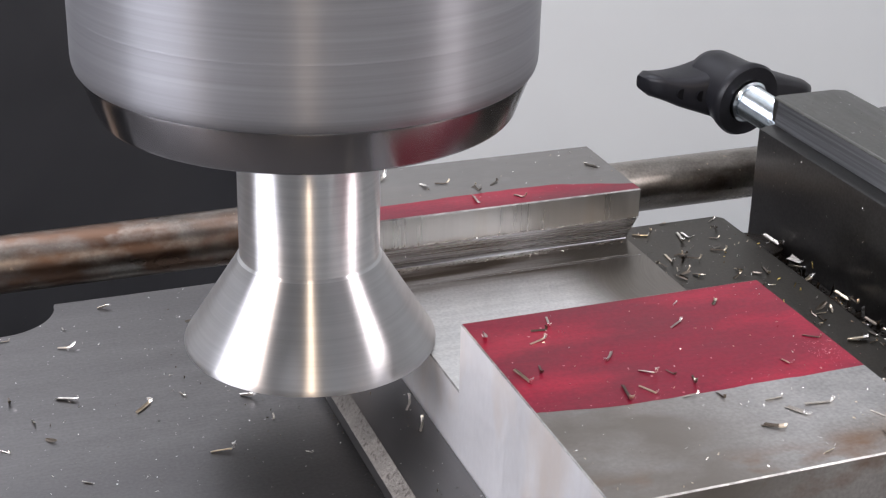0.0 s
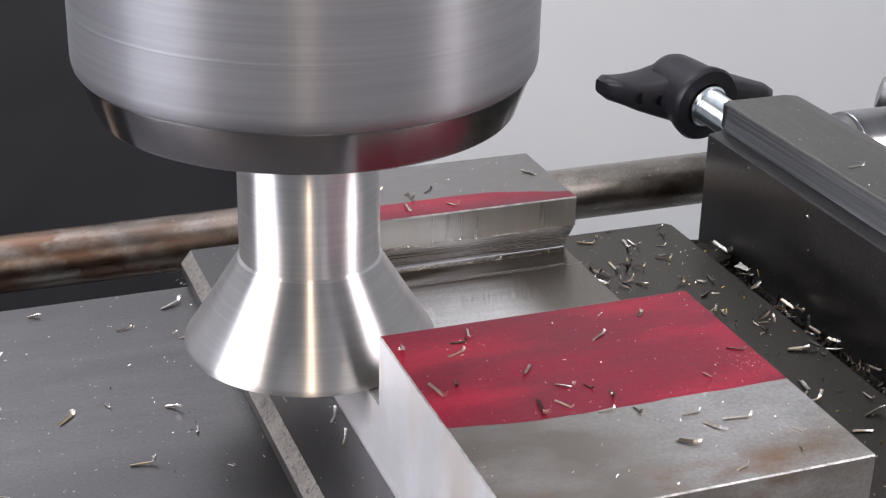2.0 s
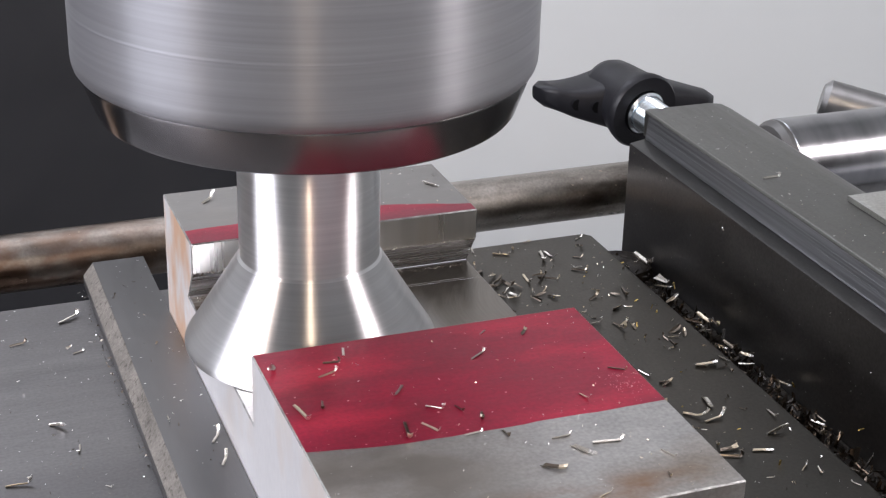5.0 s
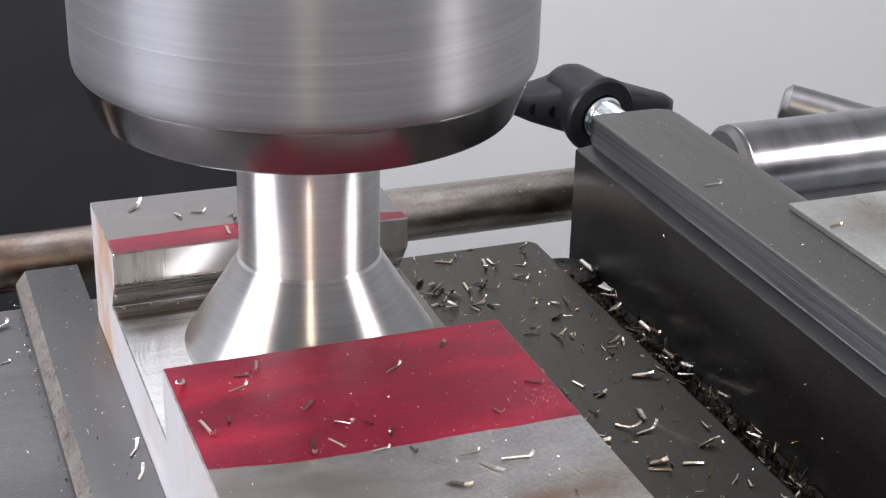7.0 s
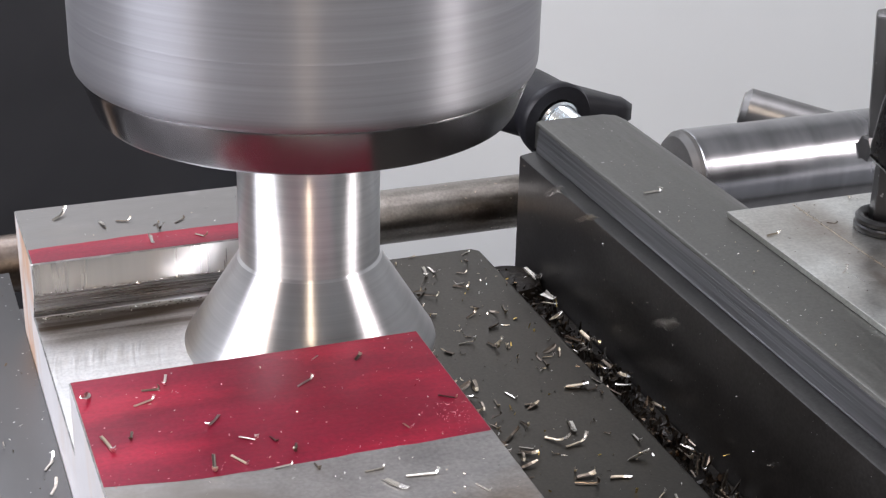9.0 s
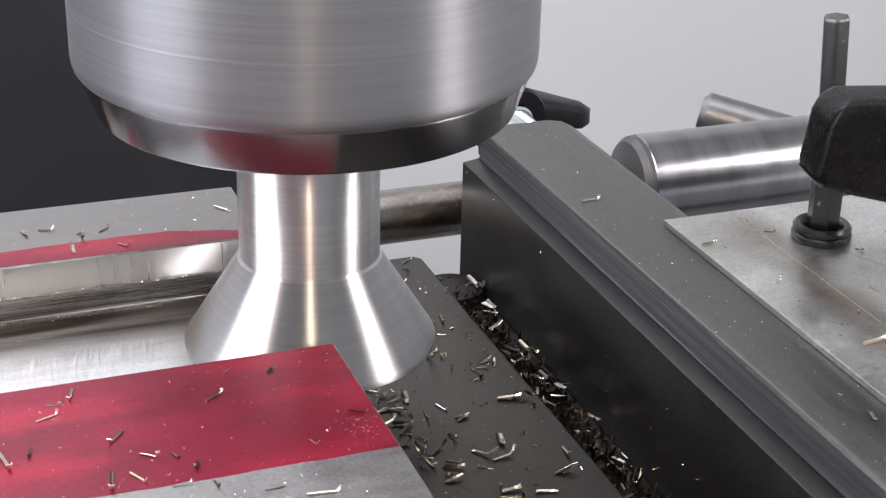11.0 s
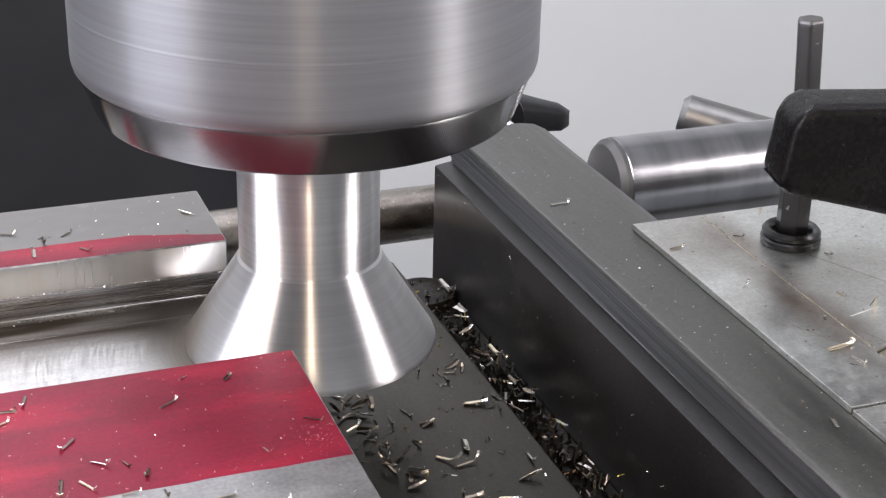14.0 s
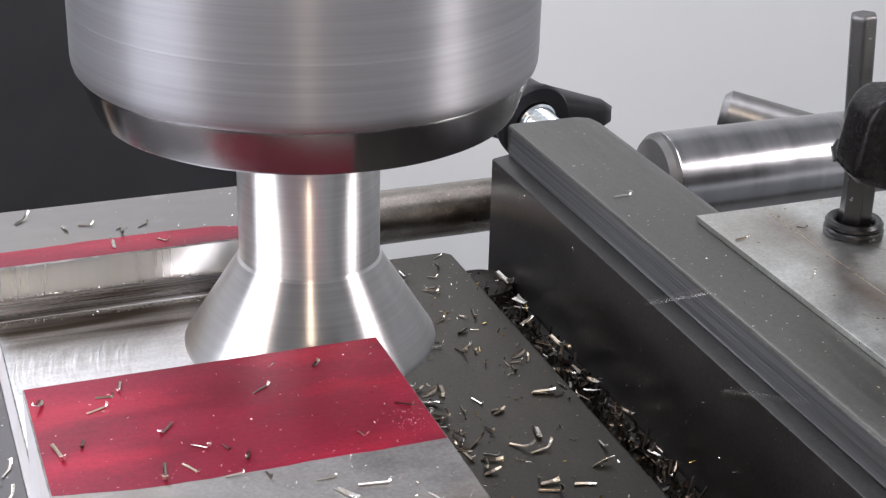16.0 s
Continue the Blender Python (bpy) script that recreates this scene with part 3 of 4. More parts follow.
def wing_knob():
    hub = Vector((113.4, 101.5, -2.9))
    ob = empty("wing_knob", *hub)
    # the knob's axis is z in its own space, towards the jaw
    turn = Vector((0.14, -0.96, -0.10)).to_track_quat("Z", "Y").to_matrix().to_4x4()
    ob.matrix_world = Matrix.Translation(hub * MM) @ turn
    part("hub", smooth(turned([(0, -8), (4.0, -8), (5.2, -7.3), (5.8, -5.8), (6.1, -3), (6.5, 2), (7.1, 4), (7.3, 5.4), (6.9, 6.1), (4.4, 6.1), (4.2, 5.0), (0, 5.0)], 64), 40), BLACK_PLASTIC, ob)
    inv = turn.inverted()
    for side in (-1, 1):
        bm = bmesh.new()
        rings = []
        tip = Vector((-15.6, 5.0, 1.2)) if side < 0 else Vector((20.4, 1.0, -2.9))
        for i in range(13):
            k = i / 12
            c = tip * (0.14 + 0.86 * k) + Vector((0, 2.0, -0.6))
            c.z += 0.5 * math.sin(k * 3.14) * side
            h = 2.9 * (1 - k) ** 1.6 + 2.35 - 0.2 * k
            w = 4.0 * (1 - k) ** 1.4 + 2.9 if side > 0 else 3.4 * (1 - k) ** 1.2 + 3.6
            c.y -= 0.9 * k if side < 0 else 0
            if i == 12:
                h, w = h * 0.62, w * 0.6
                c += tip.normalized() * 0.3
            ring = []
            for j in range(20):
                a = 2 * math.pi * j / 20
                ca, sa = math.cos(a), math.sin(a)
                px = abs(ca) ** 0.5 * math.copysign(1, ca) * w
                pz = abs(sa) ** 0.5 * math.copysign(1, sa) * h
                # the tip is cut back on the side towards the stud
                back = -side * 0.55 * max(0.0, -px) * max(0.0, k - 0.6) / 0.4
                ring.append(bm.verts.new((inv.to_3x3() @ (c + Vector((back, px, pz)))) * MM))
            rings.append(ring)
        for p, q in zip(rings, rings[1:]):
            for j in range(20):
                bm.faces.new((p[j], p[(j + 1) % 20], q[(j + 1) % 20], q[j]))
        bm.faces.new(rings[-1])
        bm.faces.new(rings[0][::-1])
        bmesh.ops.recalc_face_normals(bm, faces=bm.faces)
        part("wing", smooth(bm, 50), BLACK_PLASTIC, ob)
    # Flat black discs stand in for the shade inside the wing's dimples.
    for at in ((-6.9, -1.75, -0.3), (-10.2, -0.05, -0.1)):
        sink = inv @ Matrix.Translation(Vector(at) * MM) @ Vector((0.0, -1.0, 0.0)).to_track_quat("Z", "Y").to_matrix().to_4x4()
        part("dimple", smooth(turned([(0, 0.0), (0.9, 0.01), (1.05, 0.0), (1.1, -0.05), (1.1, -0.8), (0, -0.8)], 24, sink), 30), DIMPLE_SHADE, ob, "flat black disc painting the shade of a dimple")
    threads = []
    for i in range(50):
        z = 5.2 + i * 0.55
        threads += [(2.9, z), (3.3, z + 0.27)]
    stud = part("threaded_stud", smooth(turned([(0, 5.2)] + threads + [(0, 33)], 40), 20), ZINC, ob, "bright zinc plated threaded stud")
    part("flange_nut", smooth(turned([(0, 5.1), (4.1, 5.1), (4.1, 6.6), (3.7, 7.0), (0, 7.0)], 48), 40), ZINC, stud, "zinc plated washer")
    return rides(tagged(ob, "black plastic wing knob on a threaded stud", "wing knob"))


vise_bed()
side_strip()
workpiece()
moving_jaw()
clamp_plates()
clamp_handle()
hex_post()
bars()
wing_knob()

table = empty("milling_table", 0, 0, -80)
part("table_top", box(-420, 420, -140, 34, 0, 33.8, 1), CAST, table)
for ty in (-105, -55, -5):
    part("slot_lip", box(-420, 420, ty - 6, ty + 6, 33.85, 33.95), DARK_STEEL, table)
rides(tagged(table, "cast iron milling table under the vise", "machine table"))


# ---- chips ----
def chip_mesh(seed, body, tip, kind):
    """A chip one unit (1 mm) long: a straight torn ribbon of steel with a fold along it, its end turned up, flared or broken off."""
    rng = random.Random(seed)
    width, swing, lift, flare, slant = {"stick": (0.10, 0.1, 1.7, 1.9, 0.0), "slab": (0.24, 0.0, 0.15, 1.0, 0.12), "hook": (0.10, 0.8, 1.1, 1.3, 0.0), "leaf": (0.24, 0.25, 0.5, 0.35, 0.0),
                                        "wedge": (0.42, 0.15, 0.6, 0.3, 0.1)}[kind]
    width *= rng.uniform(0.85, 1.2)
    swing, lift = swing * rng.choice((-1, 1)) * rng.uniform(0.7, 1.2), lift * rng.uniform(0.7, 1.2)
    steps, thick, bm, rings = 9, 0.025, bmesh.new(), []
    bend_at = {"leaf": 0, "hook": rng.randrange(4, 6)}.get(kind, rng.randrange(6, 8))
    roll, crease, bow = rng.uniform(-0.7, 0.7), rng.uniform(0.12, 0.45), rng.uniform(-0.05, 0.05)
    p, ang, pitch = Vector((-0.5, 0, 0)), rng.uniform(-0.1, 0.1), rng.uniform(-0.06, 0.10)
    for i in range(steps + 1):
        w = width * rng.uniform(0.92, 1.08)
        if kind in ("leaf", "wedge"):
            w *= 1 + (flare - 1) * i / steps if kind == "wedge" else 0.3 + math.sin(math.pi * (0.1 + 0.8 * i / steps)) * 0.8
        elif i > bend_at:
            w *= 1 + (flare - 1) * (i - bend_at) / (steps - bend_at)
        way = Vector((math.cos(ang) * math.cos(pitch), math.sin(ang) * math.cos(pitch), math.sin(pitch)))
        flat = Vector((-math.sin(ang), math.cos(ang), 0))
        up = way.cross(flat)
        side, up = flat * math.cos(roll) + up * math.sin(roll), up * math.cos(roll) - flat * math.sin(roll)
        dip, off = crease * w, rng.uniform(-0.06, 0.06)
        section = ((-0.5, dip), (off, 0.0), (0.5, dip * 0.6), (0.5, dip * 0.6 + thick), (off, thick), (-0.5, dip + thick))
        cut = slant if i in (0, steps) else 0.0
        rings.append([bm.verts.new(p + side * w * a + up * b + way * cut * a) for a, b in section])
        ang += bow
        if i >= bend_at:
            ang += swing / (steps - bend_at)
            pitch += lift / (steps - bend_at)
            roll += rng.uniform(-0.1, 0.1)
        p = p + Vector((math.cos(ang) * math.cos(pitch), math.sin(ang) * math.cos(pitch), math.sin(pitch))) * (1.0 / steps)
    for i, (r0, r1) in enumerate(zip(rings, rings[1:])):
        for j in range(6):
            f = bm.faces.new((r0[j], r0[(j + 1) % 6], r1[(j + 1) % 6], r1[j]))
            f.material_index = 1 if i >= max(6, bend_at) else 0
    bm.faces.new(rings[0][::-1])
    bm.faces.new(rings[-1]).material_index = 1
    bmesh.ops.recalc_face_normals(bm, faces=bm.faces)
    low = min(v.co.z for v in bm.verts)
    for v in bm.verts:
        v.co.z -= low
    me = bpy.data.meshes.new("metal_chip")
    bm.to_mesh(me)
    bm.free()
    me.materials.append(body)
    me.materials.append(tip)
    return me


KINDS = ("stick", "stick", "slab", "hook", "stick", "leaf", "slab", "stick", "wedge", "stick", "hook", "slab", "stick", "stick", "leaf", "stick")
SHAPES = {}
for key, body, tip in (("b", CHIP_PALE, CHIP_BRIGHT), ("s", CHIP_STRAW, CHIP_BRIGHT), ("d", CHIP_DARK, CHIP_STRAW), ("o", CHIP_OILY, CHIP_DARK)):
    SHAPES[key] = [chip_mesh(17 * i + ord(key), body, CHIP_DARK if key == "d" and i % 2 else tip, kind) for i, kind in enumerate(KINDS)]
CHIP_LABEL = {"b": "curled bright steel chip", "s": "curled straw-coloured steel chip", "d": "curled dark steel chip", "o": "oily brown steel chip"}
chip_rng = random.Random(21)


def chip(x, y, z, turn, length, tone, where, tilt=0.0):
    ob = new("metal_chip", chip_rng.choice([me for me, kind in zip(SHAPES[tone], KINDS) if length < 3.3 or kind in ("stick", "hook")]))
    s = length * 0.88 * MM
    ob.matrix_world = pose(x * MM, y * MM, z * MM, chip_rng.uniform(-3, 3) + tilt, tilt * 0.5, turn) @ Matrix.Diagonal((s, s, s, 1))
    return rides(tagged(ob, CHIP_LABEL[tone] + " on " + where, "metal chip", group="chips on " + where))


def chips(rows, z, tones, where):
    for i, (x, y, turn, length) in enumerate(rows):
        chip(x, y, z, turn, length, tones[i % len(tones)], where)


chips([(12.6, -20.9, -94, 3.0), (18.6, -21.0, -18, 2.5), (17.6, -23.1, 12, 2.9), (20.0, -19.6, -105, 3.0), (13.0, -29.8, -77, 4.1), (15.2, -28.8, -100, 2.3), (22.8, -28.6, -120, 3.0),
       (25.2, -32.6, -39, 2.8), (27.2, -33.2, -68, 1.8), (21.2, -35.8, -96, 4.1), (23.5, -35.8, -58, 2.9), (28.6, -35.5, -103, 2.7), (32.8, -23.8, 34, 2.9), (35.0, -19.4, 36, 0.9),
       (39.1, -20.6, 40, 1.6), (44.8, -30.8, -32, 2.5), (39.2, -35.0, -79, 2.1)], 19.27, "bdsbsdbbddsdbbdds", "the red marked steel")
chips([(26.9, -37.8, 0, 2.3), (29.6, -39.0, -81, 2.2), (34.3, -41.0, -7, 2.6), (35.0, -43.6, -63, 2.8), (38.0, -42.9, -8, 3.8), (31.3, -45.5, -47, 2.5), (42.1, -46.5, -65, 2.3),
       (34.0, -50.6, 20, 2.0), (40.4, -49.7, -110, 1.5)], 19.25, "bdbbbdbsd", "the bare steel block")
chips([(16.3, 23.6, 39, 3.3), (20.6, 19.8, -73, 2.4), (23.2, 20.0, -18, 2.5), (26.6, 18.1, 37, 1.4), (43.6, 20.0, -59, 2.3), (26.5, 16.9, -94, 2.8), (24.9, 14.0, -103, 2.6),
       (29.4, 18.4, 43, 2.2), (30.9, 13.1, -49, 2.4)], 19.27, "bbddbdbdd", "the far shoulder of the block")
chips([(-23.6, 32.2, -78, 1.6), (-17.6, 37.0, -5, 2.2), (-23.8, 26.9, -23, 3.0), (-32.1, 15.6, -85, 2.3), (-30.0, 9.8, -66, 2.0), (-28.9, 5.2, -63, 2.0), (-25.8, 14.0, -29, 2.9),
       (-17.4, 9.6, 41, 3.8), (-12.8, 10.9, -81, 2.1), (-5.2, 8.2, -27, 2.9), (-3.7, 2.5, -92, 2.3), (-10.7, -2.8, -3, 4.0), (-30.9, 31.1, -8, 1.7), (-33.9, 4.3, -54, 1.9),
       (-26.3, -4.7, -42, 1.4), (-1.9, -6.1, -45, 1.4), (0.0, 35.0, 24, 4.3), (-7.2, 30.1, 14, 2.9), (-1.4, 27.3, 37, 1.2), (-0.4, 25.6, 15, 2.0)], 0.03, "bbbdbdbsbbbsbbbbbdbb", "the vise bed")
chips([(10.0, -5.0, 62, 3.4), (9.8, -10.0, 62, 2.8), (5.8, 0.1, -90, 1.8), (5.4, 33.0, 57, 1.3)], 3.46, "bbbd", "the steel strip")
chips([(65.4, -12.9, -50, 4.2), (65.0, -22.1, -29, 3.9), (64.3, -1.5, -70, 2.7), (65.7, -4.0, 3, 1.8), (68.1, -10.3, -103, 3.1), (72.7, -2.0, -19, 3.2), (64.5, 12.9, 2, 3.2),
       (67.2, 10.6, -73, 3.9), (68.0, 11.8, 40, 3.3), (67.8, 20.0, 27, 2.9), (72.4, 20.1, -97, 3.5), (67.5, 34.2, -81, 3.8), (66.5, 34.0, -91, 4.4), (58.2, 27.4, -68, 4.6),
       (60.9, 28.0, -103, 4.0), (63.3, 29.0, 5, 2.2), (57.7, 23.5, -50, 1.9), (55.9, 23.6, -76, 2.1), (61.1, 22.9, -4, 1.8)], 0.03, "sdbdbsbdsddbbdsdddd", "the vise bed")
chips([(62.4, 21.7, -56, 2.2), (61.0, 36.5, -35, 3.3), (57.5, 39.0, -97, 2.4), (71.2, 32.6, -30, 2.0), (69.5, 28.2, -44, 3.3), (72.5, -18.6, 16, 3.2), (71.5, -26.3, 43, 2.1),
       (72.6, -27.6, -108, 2.2), (71.6, -12.9, -48, 1.4), (74.0, 39.0, 44, 2.4), (66.2, 39.7, 0, 1.3), (73.5, 7.7, 13, 2.6), (71.6, 4.6, -90, 2.4)], 0.03, "dsbddbsbdbddd", "the vise bed")
chips([(100.0, -14.3, 34, 1.8), (109.1, -19.9, -83, 2.4), (102.2, -33.6, -64, 2.7), (97.7, -2.7, 2, 2.7), (106.4, -1.9, -40, 1.7), (113.9, -9.8, -68, 1.6), (102.2, -30.5, 4, 4.4),
       (106.2, -32.0, 26, 3.7), (113.2, 4.6, -108, 2.0), (104.0, -24.0, 70, 1.3)], 17.23, "bsbsddsdsd", "the bright plate")
chips([(90.9, 16.0, 12, 3.5), (93.2, -42.6, -109, 2.1), (97.0, -30.0, 20, 0.8), (90.5, -10.0, 40, 0.8)], 16.43, "bbbd", "the vise jaw")

chips([(65.9, -4.6, 18, 2.3), (62.0, -2.7, -92, 2.6), (74.3, 6.7, 60, 2.2), (72.7, 6.2, -8, 2.2), (72.1, -2.1, -27, 2.0), (74.4, -3.0, 15, 2.0), (75.0, -4.2, -99, 2.0), (63.3, -8.4, -73, 2.8),
       (68.3, -10.3, -97, 2.6), (67.5, -14.0, 6, 4.0), (61.5, -13.0, -31, 2.3), (61.0, -14.2, -37, 2.6), (60.8, -10.1, 37, 3.5), (58.6, -12.4, -90, 3.9), (60.2, -16.6, 2, 2.6)], 0.03, "dddsbdddbsbddsd", "the vise bed")
chips([(58.6, -3.5, -14, 2.5), (58.0, -4.2, -90, 1.1), (58.5, -5.8, -31, 1.7), (59.8, -7.5, -56, 2.2), (57.5, -8.2, -5, 1.2), (74.0, -15.2, -98, 2.9), (65.3, -20.5, -9, 2.6), (68.8, -21.7, -8, 2.7),
       (57.8, 4.5, -53, 2.5), (58.5, 3.1, 21, 2.2), (59.6, 2.0, 13, 2.8), (61.2, 2.2, -90, 3.1), (58.6, -0.1, -27, 2.7)], 0.03, "ddbddbdsbdddb", "the vise bed")

# more chips swept up against the block's end and over the dark side of the bed
for i in range(40):
    x, y = chip_rng.uniform(48, 75.5), chip_rng.uniform(-50, 38) if i < 20 else chip_rng.uniform(-6, 38)
    chip(x, y, 0.03, chip_rng.uniform(0, 360), chip_rng.uniform(0.7, 2.2), chip_rng.choice("ddbsd"), "the vise bed")
for i in range(54):
    x, y = 48.4 + abs(chip_rng.gauss(0, 3.4)), chip_rng.uniform(-44, -14) if i < 10 else chip_rng.uniform(-14, 36)
    chip(x, y, 0.03 + chip_rng.uniform(0, 0.5), chip_rng.uniform(0, 360), chip_rng.uniform(1.3, 3.4), chip_rng.choice("ddbdsd"), "the vise bed", chip_rng.uniform(-14, 14))

# dark chips tangled at the foot of the block
for i in range(22):
    chip(chip_rng.uniform(54.5, 60.5), chip_rng.uniform(-17, 6), 0.03 + chip_rng.uniform(0, 0.6), chip_rng.uniform(0, 360), chip_rng.uniform(1.4, 3.2), chip_rng.choice("dodbdos"), "the vise bed", chip_rng.uniform(-20, 20))
# a loose heap at the far corner of the bed
for i in range(30):
    x, y = chip_rng.gauss(55, 4.2), chip_rng.gauss(27, 5.5)
    chip(min(74, max(48.5, x)), min(38, y), 0.03 + chip_rng.uniform(0, 0.4), chip_rng.uniform(0, 360), chip_rng.uniform(1.4, 3.2), chip_rng.choice("dsbddsdd"), "the vise bed", chip_rng.uniform(-12, 12))

# long chips heaped in the groove before the jaw
chips([(82.9, 35.0, -92, 6.8), (82.2, 15.0, -92, 5.3), (81.6, 35.8, -43, 3.4), (81.0, 21.9, 16, 3.0), (81.8, 7.0, -82, 4.3), (82.6, 28.0, -80, 3.2), (81.5, 26.0, -55, 2.6), (83.0, 13.0, -95, 3.6), (82.3, 4.0, -78, 3.0),
       (79.5, 0.5, -66, 4.2), (82.6, -4.0, -84, 3.0), (81.0, -10.0, -100, 2.5), (82.4, -12.5, 100, 3.0), (81.6, -14.0, -70, 2.8)], -3.3, "bsdsdbsdsdsodb", "the swarf in the groove")
for i in range(70):
    y = chip_rng.uniform(-62, 39)
    chip(chip_rng.uniform(77.4, 82.6), y, chip_rng.uniform(-5.0, -3.2), chip_rng.gauss(-90, 38), chip_rng.uniform(1.8, 4.6), chip_rng.choice("ododosoododob"), "the swarf in the groove", chip_rng.uniform(-22, 22))


def swarf(name, spots, sizes, mats, label):
    """Countless crumbs in one mesh."""
    rng = random.Random(len(spots))
    verts, faces, tones = [], [], []
    for x, y, z in spots:
        s = rng.uniform(*sizes)
        m = pose(x, y, z + s * 0.2, rng.uniform(0, 360), rng.uniform(0, 360), rng.uniform(0, 360)) @ Matrix.Diagonal((s * rng.uniform(0.6, 2.2), s * rng.uniform(0.3, 0.8), s * 0.35, 1))
        base = len(verts)
        verts += [m @ Vector(c) for c in ((-1, -0.7, -0.5), (1, -0.4, -0.5), (0.8, 0.6, -0.5), (-0.9, 0.8, -0.5), (-0.3, 0.1, 0.6), (0.5, 0, 0.5))]
        tone = rng.randrange(len(mats))
        for f in ((0, 1, 5, 4), (1, 2, 5), (2, 3, 4, 5), (3, 0, 4), (3, 2, 1, 0)):
            faces.append([base + i for i in f])
            tones.append(tone)
    me = bpy.data.meshes.new(name)
    me.from_pydata([tuple(v * MM) for v in verts], [], faces)
    for m in mats:
        me.materials.append(m)
    me.polygons.foreach_set("material_index", tones)
    ob = new(name, me)
    return rides(tagged(ob, label, "swarf", kind="stuff"))


r = random.Random(5)
swarf("groove_swarf", [(r.uniform(76.6, 83.3), r.uniform(-80, 38), r.uniform(-5.2, -4.0)) for _ in range(1500)], (0.25, 0.8), [OILY, OILY, CHIP_OILY, OILY, OILY, OILY, CHIP_DARK], "oily dark swarf heaped in the groove")
swarf("bed_crumbs", [(r.uniform(-40, 2.5), r.uniform(-40, 38 if k % 3 else 32), 0.0) for k in range(330)], (0.05, 0.17), [CHIP_BRIGHT, CHIP_BRIGHT, CHIP_DARK], "fine metal crumbs on the vise bed")
swarf("bed_crumbs", [(r.uniform(47, 76), r.uniform(-60, 39), 0.0) for _ in range(330)], (0.05, 0.22), [CHIP_BRIGHT, CHIP_DARK, CHIP_STRAW], "fine metal crumbs on the vise bed")
swarf("block_crumbs", [(r.uniform(11.8, 46), r.uniform(-52, -17.2), 19.25) for _ in range(150)] + [(r.uniform(11.8, 46), r.uniform(11.6, 26.8), 19.25) for _ in range(50)], (0.04, 0.14),
      [CHIP_BRIGHT, CHIP_BRIGHT, CHIP_STRAW], "fine metal crumbs on the steel block")
swarf("jaw_crumbs", [(r.uniform(88.4, 95.5), r.uniform(-80, 44), 16.4) for _ in range(110)] + [(r.uniform(96.2, 150), r.uniform(-60, 5), 17.2) for _ in range(150)] + [(84.28, r.uniform(-80, 44), r.uniform(-4, 11.5)) for _ in range(90)], (0.04, 0.15),
      [CHIP_BRIGHT, CHIP_DARK, CHIP_STRAW], "fine metal crumbs on the vise jaw")
swarf("scratch_rust", [(105.1 + r.gauss(0, 0.2), r.uniform(-41, 5), 17.2) for _ in range(700)], (0.03, 0.09), [CHIP_DARK, CHIP_STRAW, CHIP_PALE], "rusty crumbs along the plate's scratch line")
swarf("strip_crumbs", [(r.gauss(2.7, 0.25), r.uniform(-60, 43), 0.0) for _ in range(170)] + [(r.uniform(5.2, 11), r.uniform(-40, 43), 3.44) for _ in range(40)], (0.06, 0.2),
      [CHIP_BRIGHT, CHIP_DARK, CHIP_DARK], "fine metal crumbs along the steel strip")


swarf("dye_scuff", [(44.2 + r.gauss(0, 1.1), -33.6 + r.gauss(0, 1.5), 19.262) for _ in range(80)] + [(r.uniform(12, 45.8), -36.4 + r.gauss(0, 0.5), 19.262) for _ in range(36)], (0.03, 0.10), [DYE_SCUFF],
      "pale scuffed flakes of marking dye")
swarf("gold_crumbs", [(r.uniform(60, 83), r.uniform(-40, 30), 0.0 if k % 2 else 0.1) for k in range(26)], (0.15, 0.32), [CHIP_GOLD], "yellow metal crumbs on the vise bed")


# chips that the cutter throws: the time at which each is in the air, where it is then, and where it comes down on the moving vise
THROWN = []
for seen_at, place, rest in ((6.5, (62.0, -8.7, 25.4), (110.0, -24.0, 17.25)), (6.5, (50.0, -16.9, 14.2), (81.5, -22.0, -3.4)), (7.0, (43.2, -18.8, 7.0), (80.5, -26.0, -3.6)),
                             (7.0, (34.2, -23.9, 5.0), (70.0, -37.0, 0.05)), (7.5, (47.0, -12.9, 9.8), (81.8, -17.0, -3.4)), (8.5, (43.0, -19.7, 16.6), (82.0, -30.0, -3.5)),
                             (9.0, (38.0, 8.7, 17.1), (81.0, 12.0, -3.2)), (9.0, (40.0, -9.3, 11.0), (81.6, -11.0, -3.4)), (9.0, (36.0, 14.7, 18.8), (80.4, 24.0, -3.4)),
                             (15.5, (36.0, -33.0, 14.0), (81.0, -48.0, -3.5)), (16.0, (34.0, -20.3, 20.4), (104.0, -38.0, 17.25)), (16.0, (37.0, -34.2, 15.0), (80.8, -55.0, -3.5))):
    flyer = new("flying_chip", chip_rng.choice(SHAPES["b"] + SHAPES["s"]))
    length = chip_rng.uniform(2.4, 4.4) * MM
    flyer.scale = (length, length, length)
    tagged(flyer, "bright steel chip thrown off by the cutter", "metal chip", group="chips thrown by the cutter")
    THROWN.append((flyer, seen_at, Vector(place), Vector(rest)))


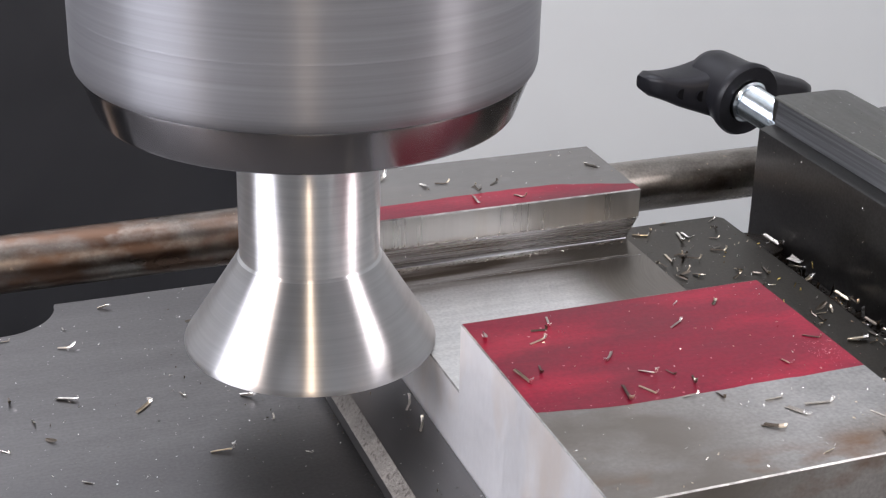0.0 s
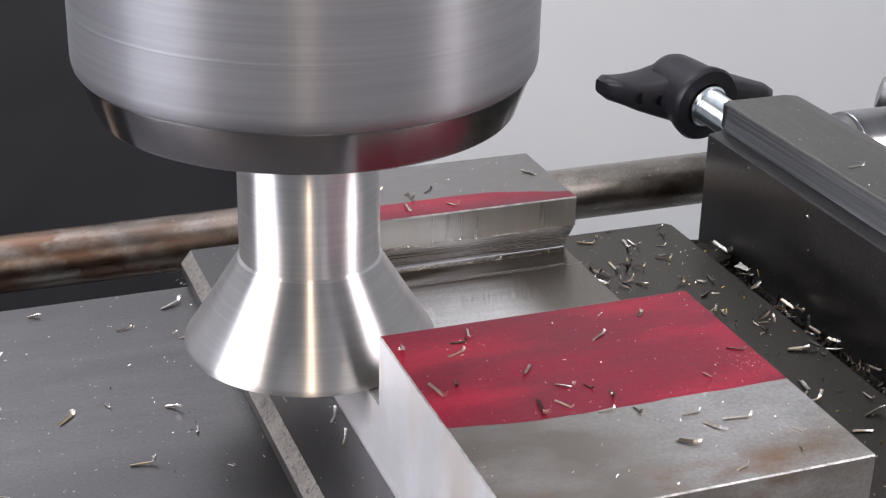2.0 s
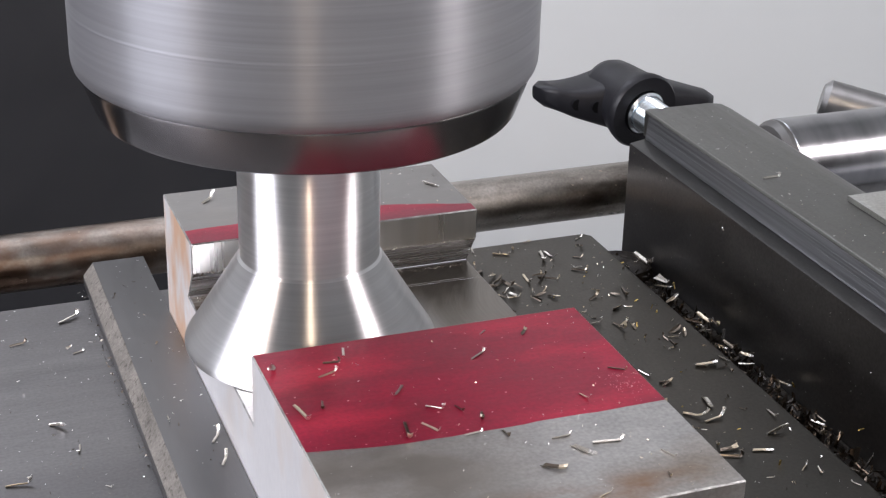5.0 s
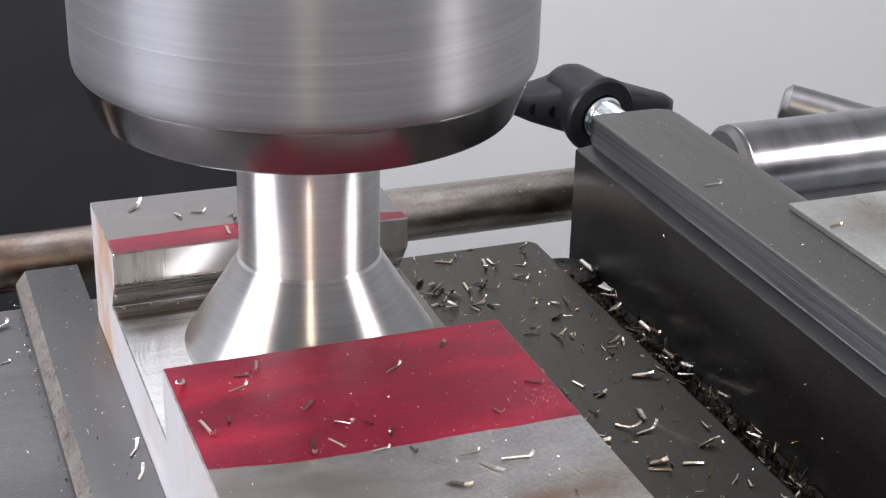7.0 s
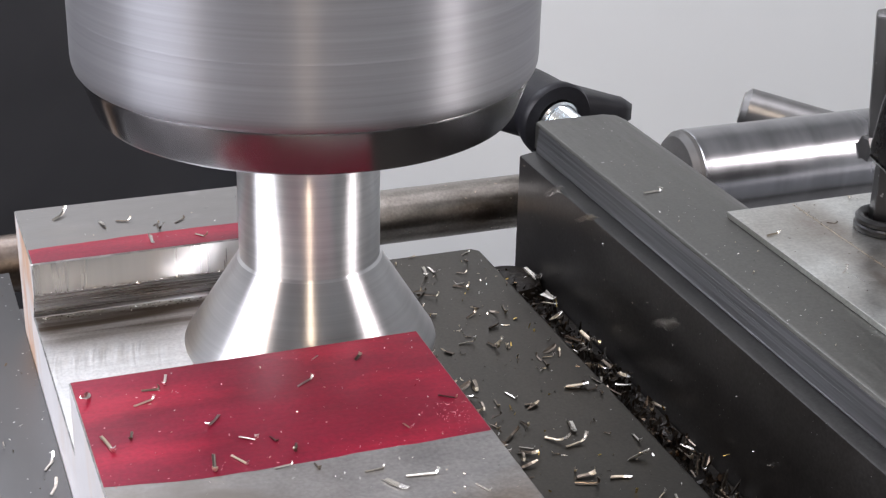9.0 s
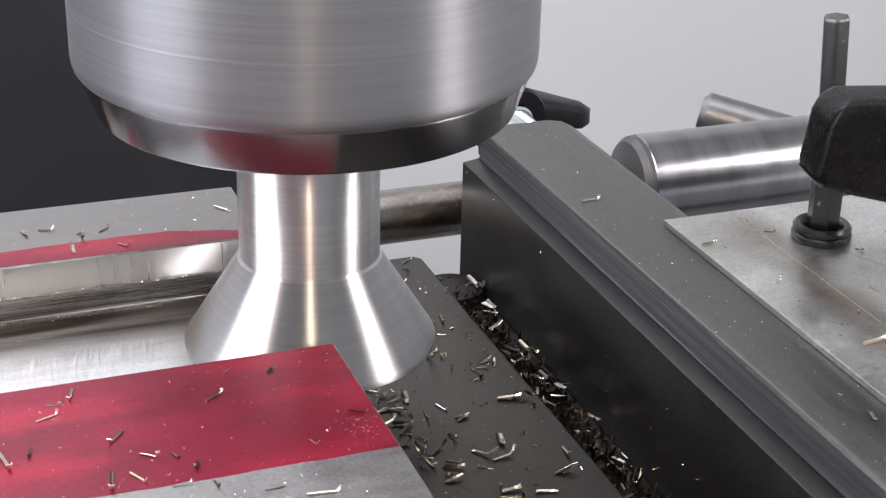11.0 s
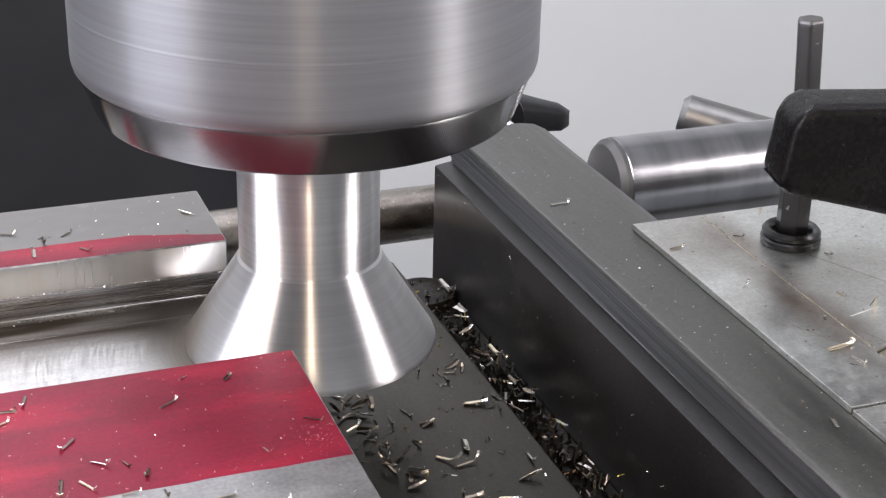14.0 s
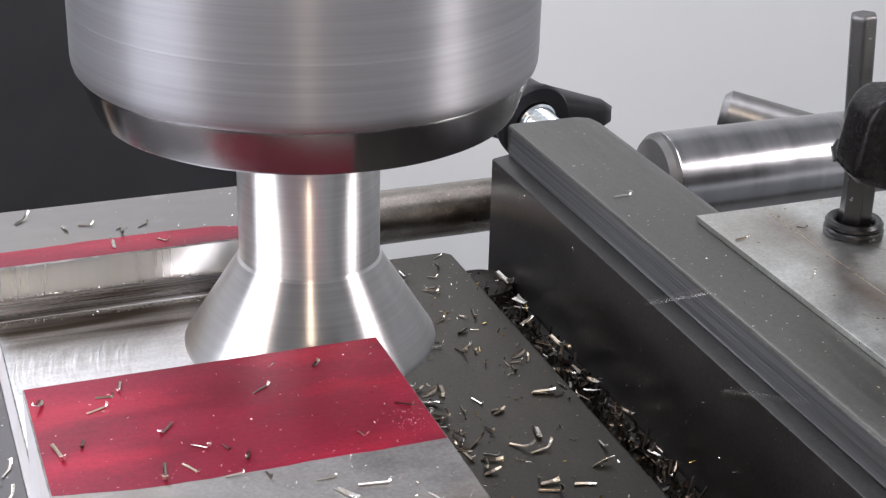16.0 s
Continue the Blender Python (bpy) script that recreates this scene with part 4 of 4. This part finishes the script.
# ---- movement ----
TRAVEL = [(0.0, 0.0), (0.5, -2.21), (1.0, -4.43), (1.5, -6.66), (2.0, -8.88), (2.5, -11.09), (3.0, -13.31), (3.5, -15.54), (4.0, -17.76), (5.0, -22.2), (6.0, -26.64), (6.5, -28.86),
          (7.0, -31.08), (7.5, -33.3), (8.0, -35.54), (8.5, -37.77), (9.0, -40.0), (10.0, -44.44), (11.0, -48.88), (11.5, -51.1), (12.0, -53.28), (12.2, -53.95), (12.4, -54.14), (13.0, -54.15),
          (13.3, -54.1), (13.6, -53.98), (13.8, -53.75), (14.0, -53.18), (14.2, -52.36), (14.5, -51.02), (15.0, -48.8), (15.5, -46.57), (16.0, -44.33)]


def motions():
    for ob in MOVING:
        home = ob.matrix_basis.copy()
        size = ob.scale.copy()
        walk(ob, [(t, Matrix.Translation((s * MM, 0, 0)) @ home) for t, s in TRAVEL])
        ob.scale = size
    def travelled(t):
        return float(np.interp(t, [a for a, _ in TRAVEL], [b for _, b in TRAVEL]))

    for ob, t, place, rest in THROWN:
        # it is part of the uncut flank, or lies in the cutter's way, is thrown over two thirtieths of a second each side of t, and comes to rest
        start = t - 2 / FPS
        uncut = 9.5 - travelled(start) < 45
        lie = Vector((9.5 - travelled(start), 15.8 if uncut else 12.4, 12.3 if uncut else 0.05))
        end = t + 2 / FPS
        rows = [(a, pose((lie.x + b) * MM, lie.y * MM, lie.z * MM, 0, 0, 20)) for a, b in TRAVEL if a < start - 0.05] + [(start, pose(9.5 * MM, lie.y * MM, lie.z * MM, 0, 0, 20))]
        come = rest + Vector((travelled(end), 0, 0))
        lie = Vector((9.5, lie.y, lie.z))
        for i in range(1, 4):
            p = lie.lerp(place, i / 2) if i < 3 else place.lerp(come, 0.5) + Vector((0, 0, 2))
            rows.append((start + i / FPS, pose(p.x * MM, p.y * MM, p.z * MM, 35 * i, 20 * i, 20 + 30 * i)))
        if end < 16.0:
            rows += [(end, pose(come.x * MM, come.y * MM, come.z * MM, 150, 80, 140))]
            rows += [(a, pose((rest.x + b) * MM, rest.y * MM, rest.z * MM, 180, 80, 140)) for a, b in TRAVEL if a > end + 0.05]
        walk(ob, [row for row in rows if row[0] <= 16.0])
    for ob in (NUT, CUTTER):
        at = ob.location.copy()
        walk(ob, [(i / FPS, Matrix.LocRotScale(at, Euler((0, 0, radians(-76 * i))), None)) for i in range(481)])


motions()
